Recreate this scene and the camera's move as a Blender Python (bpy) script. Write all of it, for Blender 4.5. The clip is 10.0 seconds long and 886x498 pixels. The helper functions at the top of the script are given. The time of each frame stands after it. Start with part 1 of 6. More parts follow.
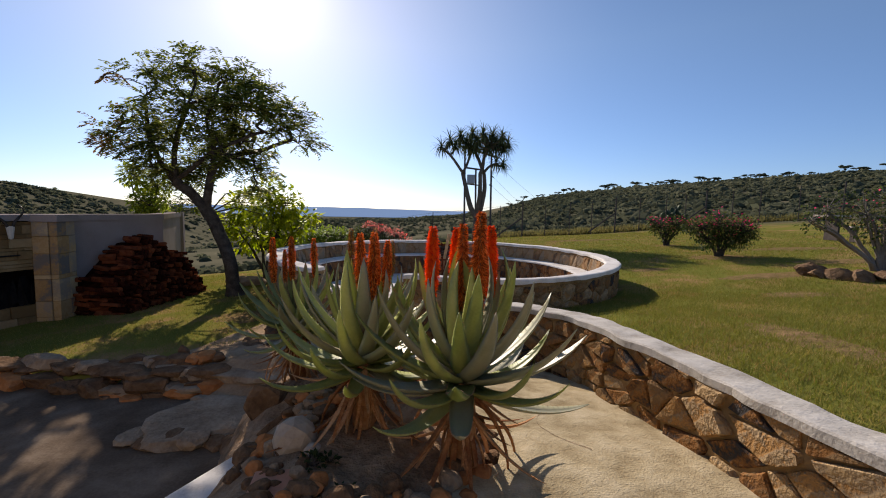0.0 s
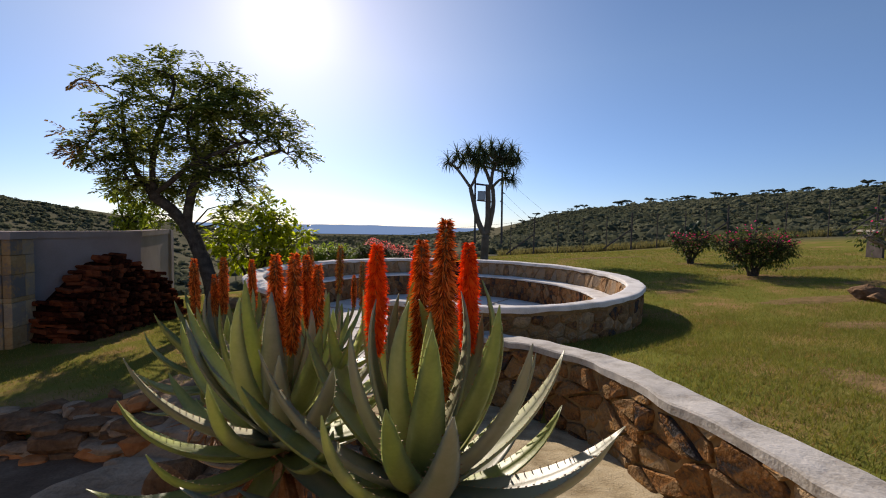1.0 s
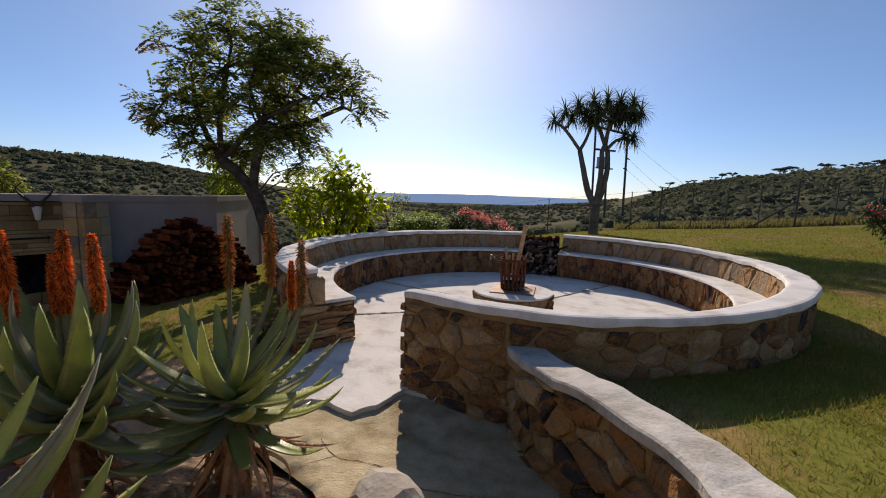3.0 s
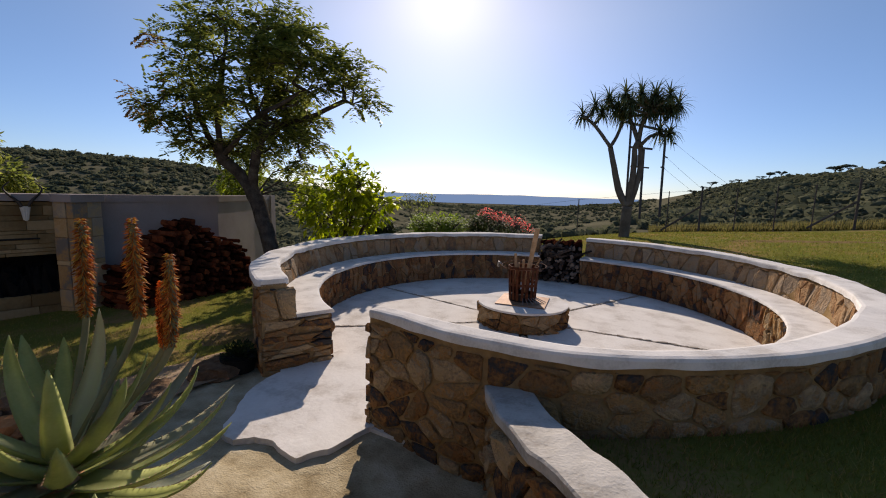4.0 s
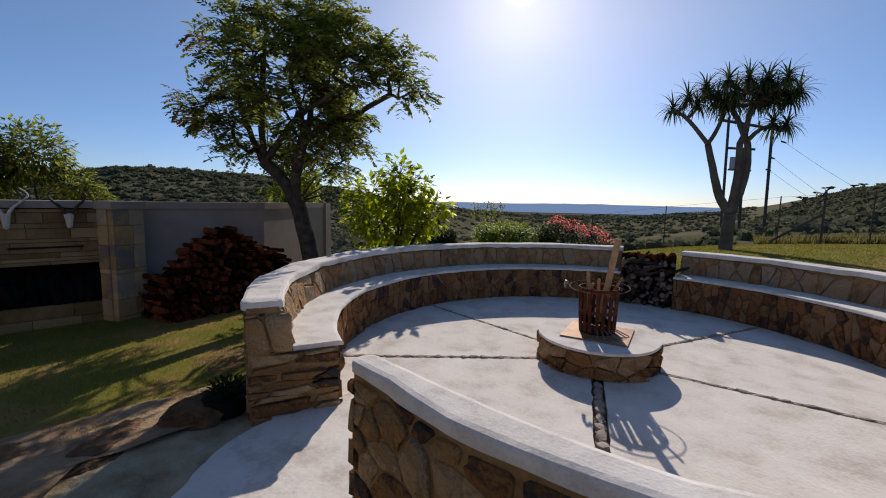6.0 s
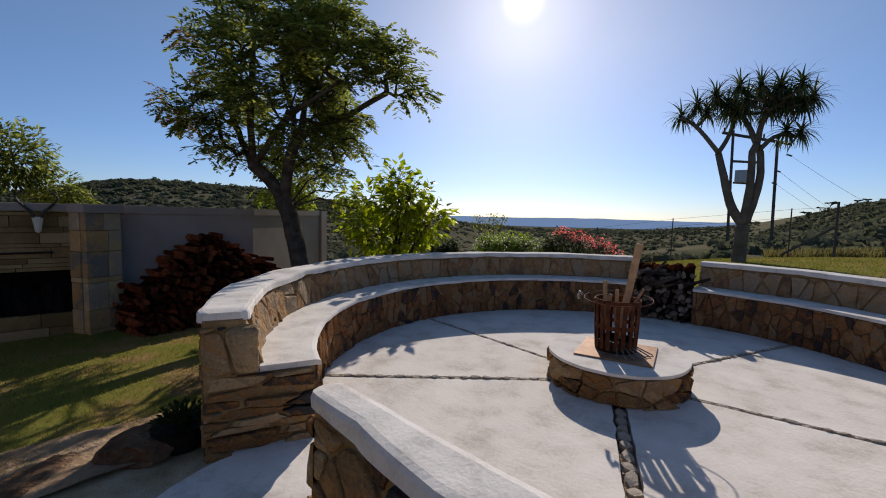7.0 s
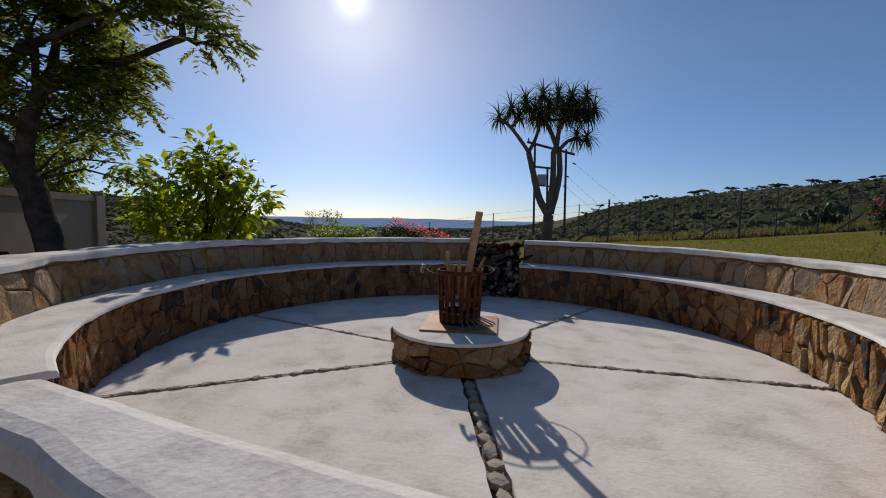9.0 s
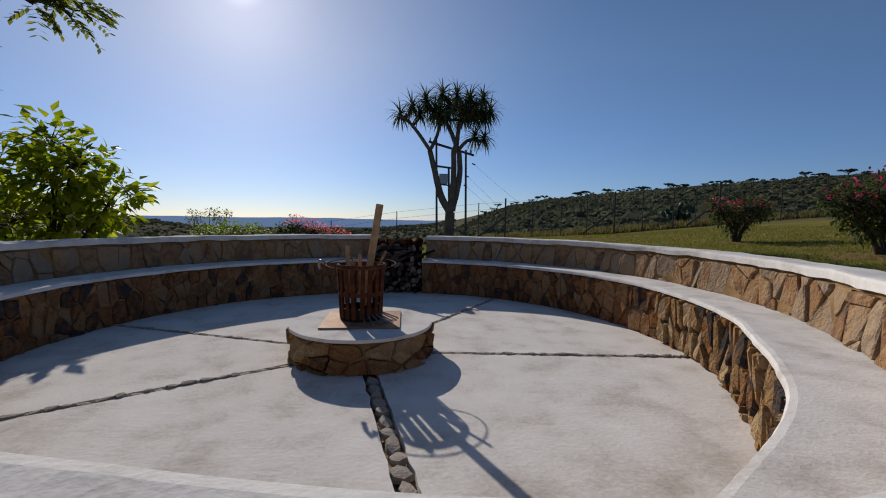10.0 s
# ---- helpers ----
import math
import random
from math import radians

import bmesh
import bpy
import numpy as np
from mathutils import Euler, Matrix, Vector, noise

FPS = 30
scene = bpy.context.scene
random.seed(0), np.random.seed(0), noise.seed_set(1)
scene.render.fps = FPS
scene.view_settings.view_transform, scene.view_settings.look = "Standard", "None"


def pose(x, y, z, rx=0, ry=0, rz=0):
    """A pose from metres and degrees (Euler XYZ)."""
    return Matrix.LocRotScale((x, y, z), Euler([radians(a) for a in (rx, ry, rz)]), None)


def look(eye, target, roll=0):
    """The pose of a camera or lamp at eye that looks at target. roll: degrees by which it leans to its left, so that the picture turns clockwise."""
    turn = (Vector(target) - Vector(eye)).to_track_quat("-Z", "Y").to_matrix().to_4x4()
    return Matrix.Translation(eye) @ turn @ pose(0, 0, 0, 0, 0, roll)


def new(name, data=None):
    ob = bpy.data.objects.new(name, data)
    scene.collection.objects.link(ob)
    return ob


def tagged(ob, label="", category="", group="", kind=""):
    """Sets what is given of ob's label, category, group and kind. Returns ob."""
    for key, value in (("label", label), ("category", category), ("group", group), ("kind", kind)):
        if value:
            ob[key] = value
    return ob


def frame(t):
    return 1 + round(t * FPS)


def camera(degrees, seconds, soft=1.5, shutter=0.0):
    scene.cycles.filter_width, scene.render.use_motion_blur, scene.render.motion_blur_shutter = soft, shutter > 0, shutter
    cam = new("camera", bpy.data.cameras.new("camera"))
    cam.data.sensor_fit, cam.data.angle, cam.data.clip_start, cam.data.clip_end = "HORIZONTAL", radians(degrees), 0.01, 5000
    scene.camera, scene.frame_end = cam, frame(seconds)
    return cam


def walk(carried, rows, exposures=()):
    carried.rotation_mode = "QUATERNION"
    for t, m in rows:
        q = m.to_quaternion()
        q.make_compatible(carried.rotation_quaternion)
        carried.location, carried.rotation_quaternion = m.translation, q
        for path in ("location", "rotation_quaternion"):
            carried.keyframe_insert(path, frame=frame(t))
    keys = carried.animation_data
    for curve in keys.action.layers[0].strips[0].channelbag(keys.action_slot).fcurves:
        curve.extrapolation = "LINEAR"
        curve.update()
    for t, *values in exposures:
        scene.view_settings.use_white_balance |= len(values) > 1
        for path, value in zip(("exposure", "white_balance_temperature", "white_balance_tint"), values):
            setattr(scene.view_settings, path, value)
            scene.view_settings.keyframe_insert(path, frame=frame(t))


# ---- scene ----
cam = camera(93.4, 10.0, 1.05)
PATH = [
    (0, (0.322, 0.454, 1.694), (0.243, 2.444, 1.51), 1.4),
    (0.5, (0.377, 0.906, 1.682), (0.254, 2.897, 1.537), 1.4),
    (1, (0.513, 1.32, 1.668), (0.373, 3.312, 1.564), 1.2),
    (1.5, (0.639, 1.707, 1.659), (0.392, 3.689, 1.558), 1.3),
    (2, (0.756, 2.066, 1.646), (0.325, 4.015, 1.516), 1.4),
    (2.2, (0.798, 2.208, 1.638), (0.297, 4.136, 1.456), 1.4),
    (3.3, (1.078, 3.05, 1.628), (0.378, 4.904, 1.364), 1.6),
    (3.5, (1.114, 3.208, 1.624), (0.391, 5.053, 1.358), 1.5),
    (4, (1.159, 3.541, 1.63), (0.356, 5.354, 1.368), 1.6),
    (4.5, (1.131, 3.872, 1.614), (0.236, 5.642, 1.351), 1.6),
    (5, (1.084, 4.134, 1.603), (0.104, 5.857, 1.339), 1.6),
    (5.5, (1.03, 4.369, 1.592), (-0.045, 6.036, 1.33), 1.6),
    (7, (0.713, 4.984, 1.428), (-0.406, 6.634, 1.269), 1.3),
    (7.5, (0.632, 5.186, 1.369), (-0.484, 6.838, 1.214), 1.3),
    (8, (0.58, 5.309, 1.27), (-0.398, 7.047, 1.117), 1.3),
    (8.5, (0.541, 5.35, 1.198), (-0.16, 7.217, 1.055), 1.3),
    (9, (0.531, 5.373, 1.151), (0.121, 7.326, 1.011), 1.1),
    (9.5, (0.541, 5.409, 1.118), (0.378, 7.397, 0.979), 0.9),
    (10, (0.555, 5.424, 1.1), (0.597, 7.419, 0.963), 0.9),
]
EXPOSURES = [(0, 0.17, 6800, 17), (2, 0.06, 6800, 18), (3.5, 0.05, 6900, 18), (5.5, -0.10, 6600, 17), (7.5, -0.22, 6550, 15), (8.5, -0.35, 6500, 15), (10, -0.58, 6300, 14)]
walk(cam, [(t, look(eye, target, roll)) for t, eye, target, roll in PATH], EXPOSURES)

# ---- light ----
SUN_AZ, SUN_EL = -24.4, 26.2
world = bpy.data.worlds.new("world")
scene.world = world
world.use_nodes = True
wn = world.node_tree
sky = wn.nodes.new("ShaderNodeTexSky")
sky.sky_type, sky.sun_disc = "NISHITA", False
sky.sun_elevation, sky.sun_rotation = radians(SUN_EL), radians(SUN_AZ)
sky.altitude, sky.air_density, sky.dust_density, sky.ozone_density = 1500, 1.0, 0.75, 1.4
cool = wn.nodes.new("ShaderNodeMix")
cool.data_type, cool.blend_type = "RGBA", "MULTIPLY"
cool.inputs[0].default_value = 1.0
tc, sep, low, tint = wn.nodes.new("ShaderNodeTexCoord"), wn.nodes.new("ShaderNodeSeparateXYZ"), wn.nodes.new("ShaderNodeMapRange"), wn.nodes.new("ShaderNodeMix")
low.inputs["From Min"].default_value, low.inputs["From Max"].default_value = 0.0, 0.35
tint.data_type = "RGBA"
tint.inputs[6].default_value, tint.inputs[7].default_value = (0.58, 0.715, 1.0, 1), (0.98, 1.01, 1.05, 1)
wn.links.new(tc.outputs["Generated"], sep.inputs[0])
wn.links.new(sep.outputs["Z"], low.inputs["Value"])
wn.links.new(low.outputs[0], tint.inputs[0])
wn.links.new(tint.outputs[2], cool.inputs[7])
wn.links.new(sky.outputs[0], cool.inputs[6])
rich = wn.nodes.new("ShaderNodeHueSaturation")
rich.inputs["Saturation"].default_value = 1.10
wn.links.new(cool.outputs[2], rich.inputs["Color"])
sun_data = bpy.data.lights.new("sun", "SUN")
sun_data.energy, sun_data.angle, sun_data.color = 5.0, radians(0.53), (1.0, 0.93, 0.82)
sun = new("sun", sun_data)
sun_way = Vector((math.sin(radians(SUN_AZ)) * math.cos(radians(SUN_EL)), math.cos(radians(SUN_AZ)) * math.cos(radians(SUN_EL)), math.sin(radians(SUN_EL))))
sun.matrix_world = look(sun_way * 60, (0, 0, 0))
# the sun's own disc and the bright air round it
toward = wn.nodes.new("ShaderNodeVectorMath")
toward.operation, toward.inputs[1].default_value = "DOT_PRODUCT", sun_way
wn.links.new(tc.outputs["Generated"], toward.inputs[0])
glare = rich.outputs[0]
for width, power, gain in ((1.0, 1.0, 60.0), (3.2, 2.0, 5.0), (10.0, 2.0, 1.5), (42.0, 2.0, 1.3)):
    near_sun, steep, add = wn.nodes.new("ShaderNodeMapRange"), wn.nodes.new("ShaderNodeMath"), wn.nodes.new("ShaderNodeMix")
    near_sun.inputs["From Min"].default_value, near_sun.inputs["From Max"].default_value = math.cos(radians(width)), 1.0
    wn.links.new(toward.outputs["Value"], near_sun.inputs["Value"])
    steep.operation, steep.inputs[1].default_value = "POWER", power
    wn.links.new(near_sun.outputs[0], steep.inputs[0])
    add.data_type, add.blend_type = "RGBA", "ADD"
    add.inputs[7].default_value = (gain, gain * 0.97, gain * 0.93, 1)
    wn.links.new(steep.outputs[0], add.inputs[0])
    wn.links.new(glare, add.inputs[6])
    glare = add.outputs[2]
wn.links.new(glare, wn.nodes["Background"].inputs[0])
wn.nodes["Background"].inputs[1].default_value = 0.106

# ---- materials ----


def mat(name, cols, scale=3.0, rough=0.85, bump=0.3, fine=40.0, island=0.0, per_object=0.0, metal=0.0, spec=0.10, through_light=0.0, dist=0.02, streak=0.0, calm=1.0):
    """A procedural surface: a colour ramp over two noises, optional variation by piece, and a bump."""
    m = bpy.data.materials.new(name)
    m.use_nodes = True
    n, l = m.node_tree.nodes, m.node_tree.links
    b = n["Principled BSDF"]
    co = n.new("ShaderNodeTexCoord")
    n1, n2 = n.new("ShaderNodeTexNoise"), n.new("ShaderNodeTexNoise")
    n1.inputs["Scale"].default_value, n1.inputs["Detail"].default_value, n1.inputs["Roughness"].default_value = scale, 6, 0.6
    n2.inputs["Scale"].default_value, n2.inputs["Detail"].default_value = fine, 5
    for q in (n1, n2):
        l.new(co.outputs["Object"], q.inputs["Vector"])
    mix = n.new("ShaderNodeMath")
    mix.operation = "MULTIPLY_ADD"
    l.new(n2.outputs["Fac"], mix.inputs[0])
    mix.inputs[1].default_value = 0.35
    sub = n.new("ShaderNodeMath")
    sub.operation = "MULTIPLY_ADD"
    l.new(n1.outputs["Fac"], sub.inputs[0])
    sub.inputs[1].default_value, sub.inputs[2].default_value = 1.3, -0.32
    l.new(sub.outputs[0], mix.inputs[2])
    fac = mix.outputs[0]
    if streak:
        mp, n3, ad = n.new("ShaderNodeMapping"), n.new("ShaderNodeTexNoise"), n.new("ShaderNodeMath")
        mp.inputs["Scale"].default_value, mp.inputs["Rotation"].default_value = (2.2, 15, 6), (0, 0, 0.5)
        n3.inputs["Scale"].default_value, n3.inputs["Detail"].default_value, n3.inputs["Distortion"].default_value = 1.0, 7, 0.8
        l.new(co.outputs["Object"], mp.inputs["Vector"])
        l.new(mp.outputs[0], n3.inputs["Vector"])
        ad.operation, ad.inputs[1].default_value = "MULTIPLY_ADD", streak
        l.new(n3.outputs["Fac"], ad.inputs[0])
        sh = n.new("ShaderNodeMath")
        sh.operation, sh.inputs[1].default_value = "ADD", -0.5 * streak
        l.new(mix.outputs[0], sh.inputs[0])
        l.new(sh.outputs[0], ad.inputs[2])
        mix, fac = ad, ad.outputs[0]
    if calm < 1:
        still = n.new("ShaderNodeMath")
        still.operation = "MULTIPLY_ADD"
        l.new(fac, still.inputs[0])
        still.inputs[1].default_value, still.inputs[2].default_value = calm, 0.5 * (1 - calm)
        fac = still.outputs[0]
    if island or per_object:
        src = n.new("ShaderNodeObjectInfo").outputs["Random"] if per_object else n.new("ShaderNodeNewGeometry").outputs["Random Per Island"]
        add = n.new("ShaderNodeMath")
        add.operation = "MULTIPLY_ADD"
        l.new(src, add.inputs[0])
        add.inputs[1].default_value = island or per_object
        off = n.new("ShaderNodeMath")
        off.operation = "ADD"
        l.new(fac, off.inputs[0])
        off.inputs[1].default_value = -0.5 * (island or per_object)
        l.new(off.outputs[0], add.inputs[2])
        fac = add.outputs[0]
    ramp = n.new("ShaderNodeValToRGB")
    e = ramp.color_ramp.elements
    for i, c in enumerate(cols):
        p = 0.15 + 0.7 * i / max(1, len(cols) - 1)
        if i < 2:
            e[i].position, e[i].color = p, (*c, 1)
        else:
            e.new(p).color = (*c, 1)
    l.new(fac, ramp.inputs[0])
    l.new(ramp.outputs[0], b.inputs["Base Color"])
    b.inputs["Roughness"].default_value, b.inputs["Metallic"].default_value = rough, metal
    b.inputs["Specular IOR Level"].default_value = spec if rough < 0.88 else 0.0
    if bump:
        bp = n.new("ShaderNodeBump")
        bp.inputs["Strength"].default_value, bp.inputs["Distance"].default_value = bump, dist
        l.new(mix.outputs[0], bp.inputs["Height"])
        l.new(bp.outputs[0], b.inputs["Normal"])
    if through_light:
        tr, mx, out = n.new("ShaderNodeBsdfTranslucent"), n.new("ShaderNodeMixShader"), n["Material Output"]
        hs = n.new("ShaderNodeHueSaturation")
        hs.inputs["Value"].default_value, hs.inputs["Saturation"].default_value = 2.0, 1.1
        l.new(ramp.outputs[0], hs.inputs["Color"])
        l.new(hs.outputs[0], tr.inputs["Color"])
        mx.inputs[0].default_value = through_light
        l.new(b.outputs[0], mx.inputs[1])
        l.new(tr.outputs[0], mx.inputs[2])
        l.new(mx.outputs[0], out.inputs["Surface"])
    return m


M_plaster = mat("cap_plaster", [(0.45, 0.405, 0.35), (0.71, 0.67, 0.61), (0.81, 0.77, 0.71)], 4.0, 0.9, 0.5, 80, dist=0.010, streak=0.15)
M_coping = mat("stained_coping", [(0.27, 0.235, 0.19), (0.49, 0.455, 0.40), (0.62, 0.58, 0.52)], 5.0, 0.9, 0.8, 70, dist=0.012, streak=0.15)
M_floor = mat("floor_screed", [(0.46, 0.40, 0.33), (0.73, 0.68, 0.61), (0.83, 0.785, 0.715)], 2.4, 0.9, 0.7, 40, dist=0.010, streak=0.10)
M_path = mat("path_concrete", [(0.20, 0.145, 0.075), (0.42, 0.34, 0.21), (0.58, 0.49, 0.335)], 4.5, 0.95, 0.9, 90)
M_mortar = mat("mortar", [(0.15, 0.095, 0.045), (0.275, 0.175, 0.080), (0.37, 0.25, 0.125)], 5.0, 0.95, 1.0, 30)
STONE = [(0.060, 0.056, 0.055), (0.16, 0.085, 0.042), (0.30, 0.145, 0.055), (0.22, 0.135, 0.070), (0.27, 0.17, 0.085), (0.38, 0.205, 0.078), (0.30, 0.215, 0.13), (0.44, 0.30, 0.16)]
M_stone = mat("stone", STONE, 11.0, 0.9, 1.0, 45, island=0.75, dist=0.04, calm=0.62)
M_stone_piece = mat("stone_piece", STONE, 11.0, 0.9, 1.0, 45, per_object=0.75, dist=0.04, calm=0.62)
M_stone_pale = mat("smeared_stone", [(0.10, 0.085, 0.075), (0.30, 0.165, 0.08), (0.38, 0.25, 0.14), (0.30, 0.225, 0.155), (0.45, 0.32, 0.19)], 9.0, 0.9, 1.0, 45, island=0.5, dist=0.04, calm=0.6)
# redder, darker stone for bench fronts; their shade is put into the colour
M_stone_bench_shade = mat("shaded_bench_stone", [(0.055, 0.050, 0.050), (0.15, 0.070, 0.036), (0.28, 0.125, 0.052), (0.17, 0.10, 0.055), (0.33, 0.165, 0.070), (0.25, 0.17, 0.105)], 10.0, 0.9, 1.0, 45, island=0.7, dist=0.04, calm=0.75)
# shade of the open, unmortared joints, put into the core's colour
M_gap_shade = mat("joint_shade", [(0.07, 0.048, 0.03), (0.13, 0.088, 0.055), (0.20, 0.14, 0.09)], 6.0, 0.95, 1.0, 30)
M_rock = mat("rock", [(0.06, 0.038, 0.025), (0.17, 0.105, 0.062), (0.32, 0.215, 0.135)], 5.0, 0.9, 1.0, 30, dist=0.05)
M_wall = mat("wall_paint", [(0.24, 0.20, 0.18), (0.31, 0.265, 0.245), (0.36, 0.315, 0.29)], 1.2, 0.9, 0.2, 60)
M_clad = mat("sandstone_cladding", [(0.17, 0.11, 0.05), (0.27, 0.185, 0.09), (0.36, 0.26, 0.14)], 2.5, 0.9, 0.4, 30, per_object=0.7)
M_block = mat("pillar_block", [(0.20, 0.175, 0.15), (0.40, 0.25, 0.11), (0.47, 0.33, 0.17), (0.32, 0.27, 0.21), (0.52, 0.39, 0.22)], 2.5, 0.9, 0.6, 30, per_object=0.8)
M_grass = mat("lawn", [(0.38, 0.22, 0.12), (0.28, 0.18, 0.075), (0.175, 0.165, 0.038), (0.15, 0.16, 0.034), (0.22, 0.19, 0.052)], 1.1, 0.95, 0.8, 35)


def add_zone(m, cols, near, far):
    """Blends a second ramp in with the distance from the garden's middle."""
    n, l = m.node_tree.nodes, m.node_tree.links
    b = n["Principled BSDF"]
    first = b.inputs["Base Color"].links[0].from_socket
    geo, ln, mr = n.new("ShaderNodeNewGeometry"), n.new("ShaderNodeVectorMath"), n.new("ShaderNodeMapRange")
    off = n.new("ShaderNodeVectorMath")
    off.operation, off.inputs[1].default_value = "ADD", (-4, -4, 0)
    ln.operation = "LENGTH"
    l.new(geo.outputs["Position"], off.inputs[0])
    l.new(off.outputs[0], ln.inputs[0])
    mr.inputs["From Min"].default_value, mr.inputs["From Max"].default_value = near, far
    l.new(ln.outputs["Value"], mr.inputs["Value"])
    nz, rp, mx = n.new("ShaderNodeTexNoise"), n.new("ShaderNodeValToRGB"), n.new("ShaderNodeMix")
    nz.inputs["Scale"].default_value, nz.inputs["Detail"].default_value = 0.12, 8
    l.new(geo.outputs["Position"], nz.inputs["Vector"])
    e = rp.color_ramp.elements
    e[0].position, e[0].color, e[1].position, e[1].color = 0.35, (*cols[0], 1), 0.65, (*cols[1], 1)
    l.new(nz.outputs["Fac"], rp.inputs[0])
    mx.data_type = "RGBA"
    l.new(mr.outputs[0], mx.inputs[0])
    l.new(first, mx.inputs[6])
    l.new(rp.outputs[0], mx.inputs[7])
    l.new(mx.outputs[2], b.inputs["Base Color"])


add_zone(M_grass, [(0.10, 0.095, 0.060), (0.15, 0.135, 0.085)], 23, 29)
M_bark = mat("bark", [(0.03, 0.025, 0.02), (0.075, 0.062, 0.05), (0.14, 0.12, 0.095)], 8, 0.95, 1.0, 50)


M_soil = mat("bed_soil", [(0.14, 0.09, 0.055), (0.28, 0.19, 0.12), (0.42, 0.31, 0.21)], 7, 0.95, 1.0, 45, dist=0.05)
M_patio = mat("patio_concrete", [(0.075, 0.052, 0.036), (0.15, 0.11, 0.077), (0.26, 0.20, 0.145)], 2.2, 0.95, 0.5, 50)
M_flag = mat("flagstone", [(0.15, 0.10, 0.065), (0.31, 0.23, 0.155), (0.46, 0.36, 0.255)], 4.0, 0.9, 0.9, 35, dist=0.04)
M_pale_rock = mat("pale_rock", [(0.28, 0.235, 0.185), (0.42, 0.36, 0.29), (0.54, 0.475, 0.40)], 4, 0.85, 0.6, 30)
M_dirt = mat("trodden_earth", [(0.17, 0.11, 0.065), (0.32, 0.22, 0.135), (0.45, 0.335, 0.22)], 2.5, 0.95, 1.0, 30, dist=0.04)
M_patch = mat("worn_lawn", [(0.13, 0.10, 0.036), (0.21, 0.145, 0.065), (0.29, 0.175, 0.095)], 6.0, 0.95, 1.0, 40, dist=0.04)
M_bounce_wall = mat("bounce_plaster", [(0.34, 0.26, 0.18), (0.42, 0.33, 0.23), (0.49, 0.39, 0.28)], 1.5, 0.9, 0.3, 40)
M_terracotta = mat("terracotta", [(0.38, 0.17, 0.10), (0.50, 0.25, 0.16), (0.58, 0.33, 0.23)], 4, 0.85, 0.3, 60)
M_red_rock = mat("red_rock", [(0.22, 0.085, 0.035), (0.42, 0.18, 0.07), (0.54, 0.28, 0.13)], 4, 0.9, 0.8, 30)
M_aloe = mat("aloe_leaf", [(0.235, 0.27, 0.085), (0.35, 0.375, 0.125), (0.45, 0.46, 0.19)], 3.0, 0.42, 0.1, 50, per_object=0.5, spec=0.3, through_light=0.22)
M_aloe_mauve = mat("aloe_leaf_mauve", [(0.24, 0.25, 0.14), (0.33, 0.31, 0.20), (0.36, 0.38, 0.20)], 3.0, 0.45, 0.1, 50, per_object=0.5, spec=0.5, through_light=0.10)
M_thorn = mat("aloe_thorn", [(0.30, 0.17, 0.09), (0.46, 0.32, 0.19)], 5, 0.5, 0, through_light=0.3)
M_dead = mat("dry_leaf", [(0.24, 0.10, 0.045), (0.44, 0.22, 0.10), (0.60, 0.38, 0.21)], 5, 0.85, 0.4, 40, per_object=0.6, through_light=0.15)
M_red_flower = mat("red_floret", [(0.50, 0.080, 0.011), (0.70, 0.165, 0.020), (0.80, 0.27, 0.040)], 25, 0.6, 0, 60, island=0.6, through_light=0.45)
M_orange_flower = mat("orange_floret", [(0.22, 0.07, 0.018), (0.54, 0.185, 0.04), (0.74, 0.36, 0.10)], 25, 0.6, 0, 60, island=0.9, through_light=0.48)
M_yellow_flower = mat("fading_floret", [(0.17, 0.065, 0.022), (0.42, 0.165, 0.042), (0.45, 0.32, 0.085)], 25, 0.6, 0, 60, island=0.8, through_light=0.4)
M_stalk = mat("flower_stalk", [(0.16, 0.15, 0.07), (0.28, 0.24, 0.12)], 8, 0.7, 0.3)
M_leaf = mat("tree_leaf", [(0.065, 0.080, 0.022), (0.125, 0.145, 0.036), (0.21, 0.215, 0.055)], 1.5, 0.5, 0, 20, island=0.8, through_light=0.55)
M_leaf_dry = mat("tree_leaf_dry", [(0.16, 0.09, 0.04), (0.26, 0.17, 0.08)], 1.5, 0.7, 0, 20, island=0.7, through_light=0.3)
M_lime = mat("bright_leaf", [(0.10, 0.135, 0.014), (0.195, 0.235, 0.024), (0.31, 0.33, 0.042)], 1.5, 0.45, 0, 20, island=0.7, through_light=0.55)
M_hedge = mat("hedge_leaf", [(0.12, 0.17, 0.025), (0.22, 0.28, 0.045)], 1.5, 0.5, 0, 20, island=0.7, through_light=0.4)
# brighter, yellower copy of the tree leaf, with sunlight put into the colour
M_leaf_sun = mat("sunlit_leaf", [(0.08, 0.11, 0.016), (0.15, 0.185, 0.026), (0.25, 0.27, 0.045)], 1.5, 0.5, 0, 20, island=0.7, through_light=0.5)
M_shrub = mat("shrub_leaf", [(0.020, 0.032, 0.012), (0.05, 0.065, 0.022)], 1.5, 0.6, 0, 20, island=0.7, through_light=0.25)
M_bougain = mat("bougainvillea_leaf", [(0.03, 0.05, 0.014), (0.06, 0.08, 0.022), (0.10, 0.105, 0.032)], 1.5, 0.6, 0, 20, island=0.7, through_light=0.3)
M_bract = mat("magenta_bract", [(0.45, 0.02, 0.10), (0.62, 0.05, 0.16), (0.70, 0.13, 0.20)], 3, 0.6, 0, 20, island=0.7, through_light=0.4)
M_coral = mat("coral_bract", [(0.60, 0.09, 0.09), (0.80, 0.20, 0.18), (0.85, 0.34, 0.28)], 3, 0.6, 0, 20, island=0.7, through_light=0.4)
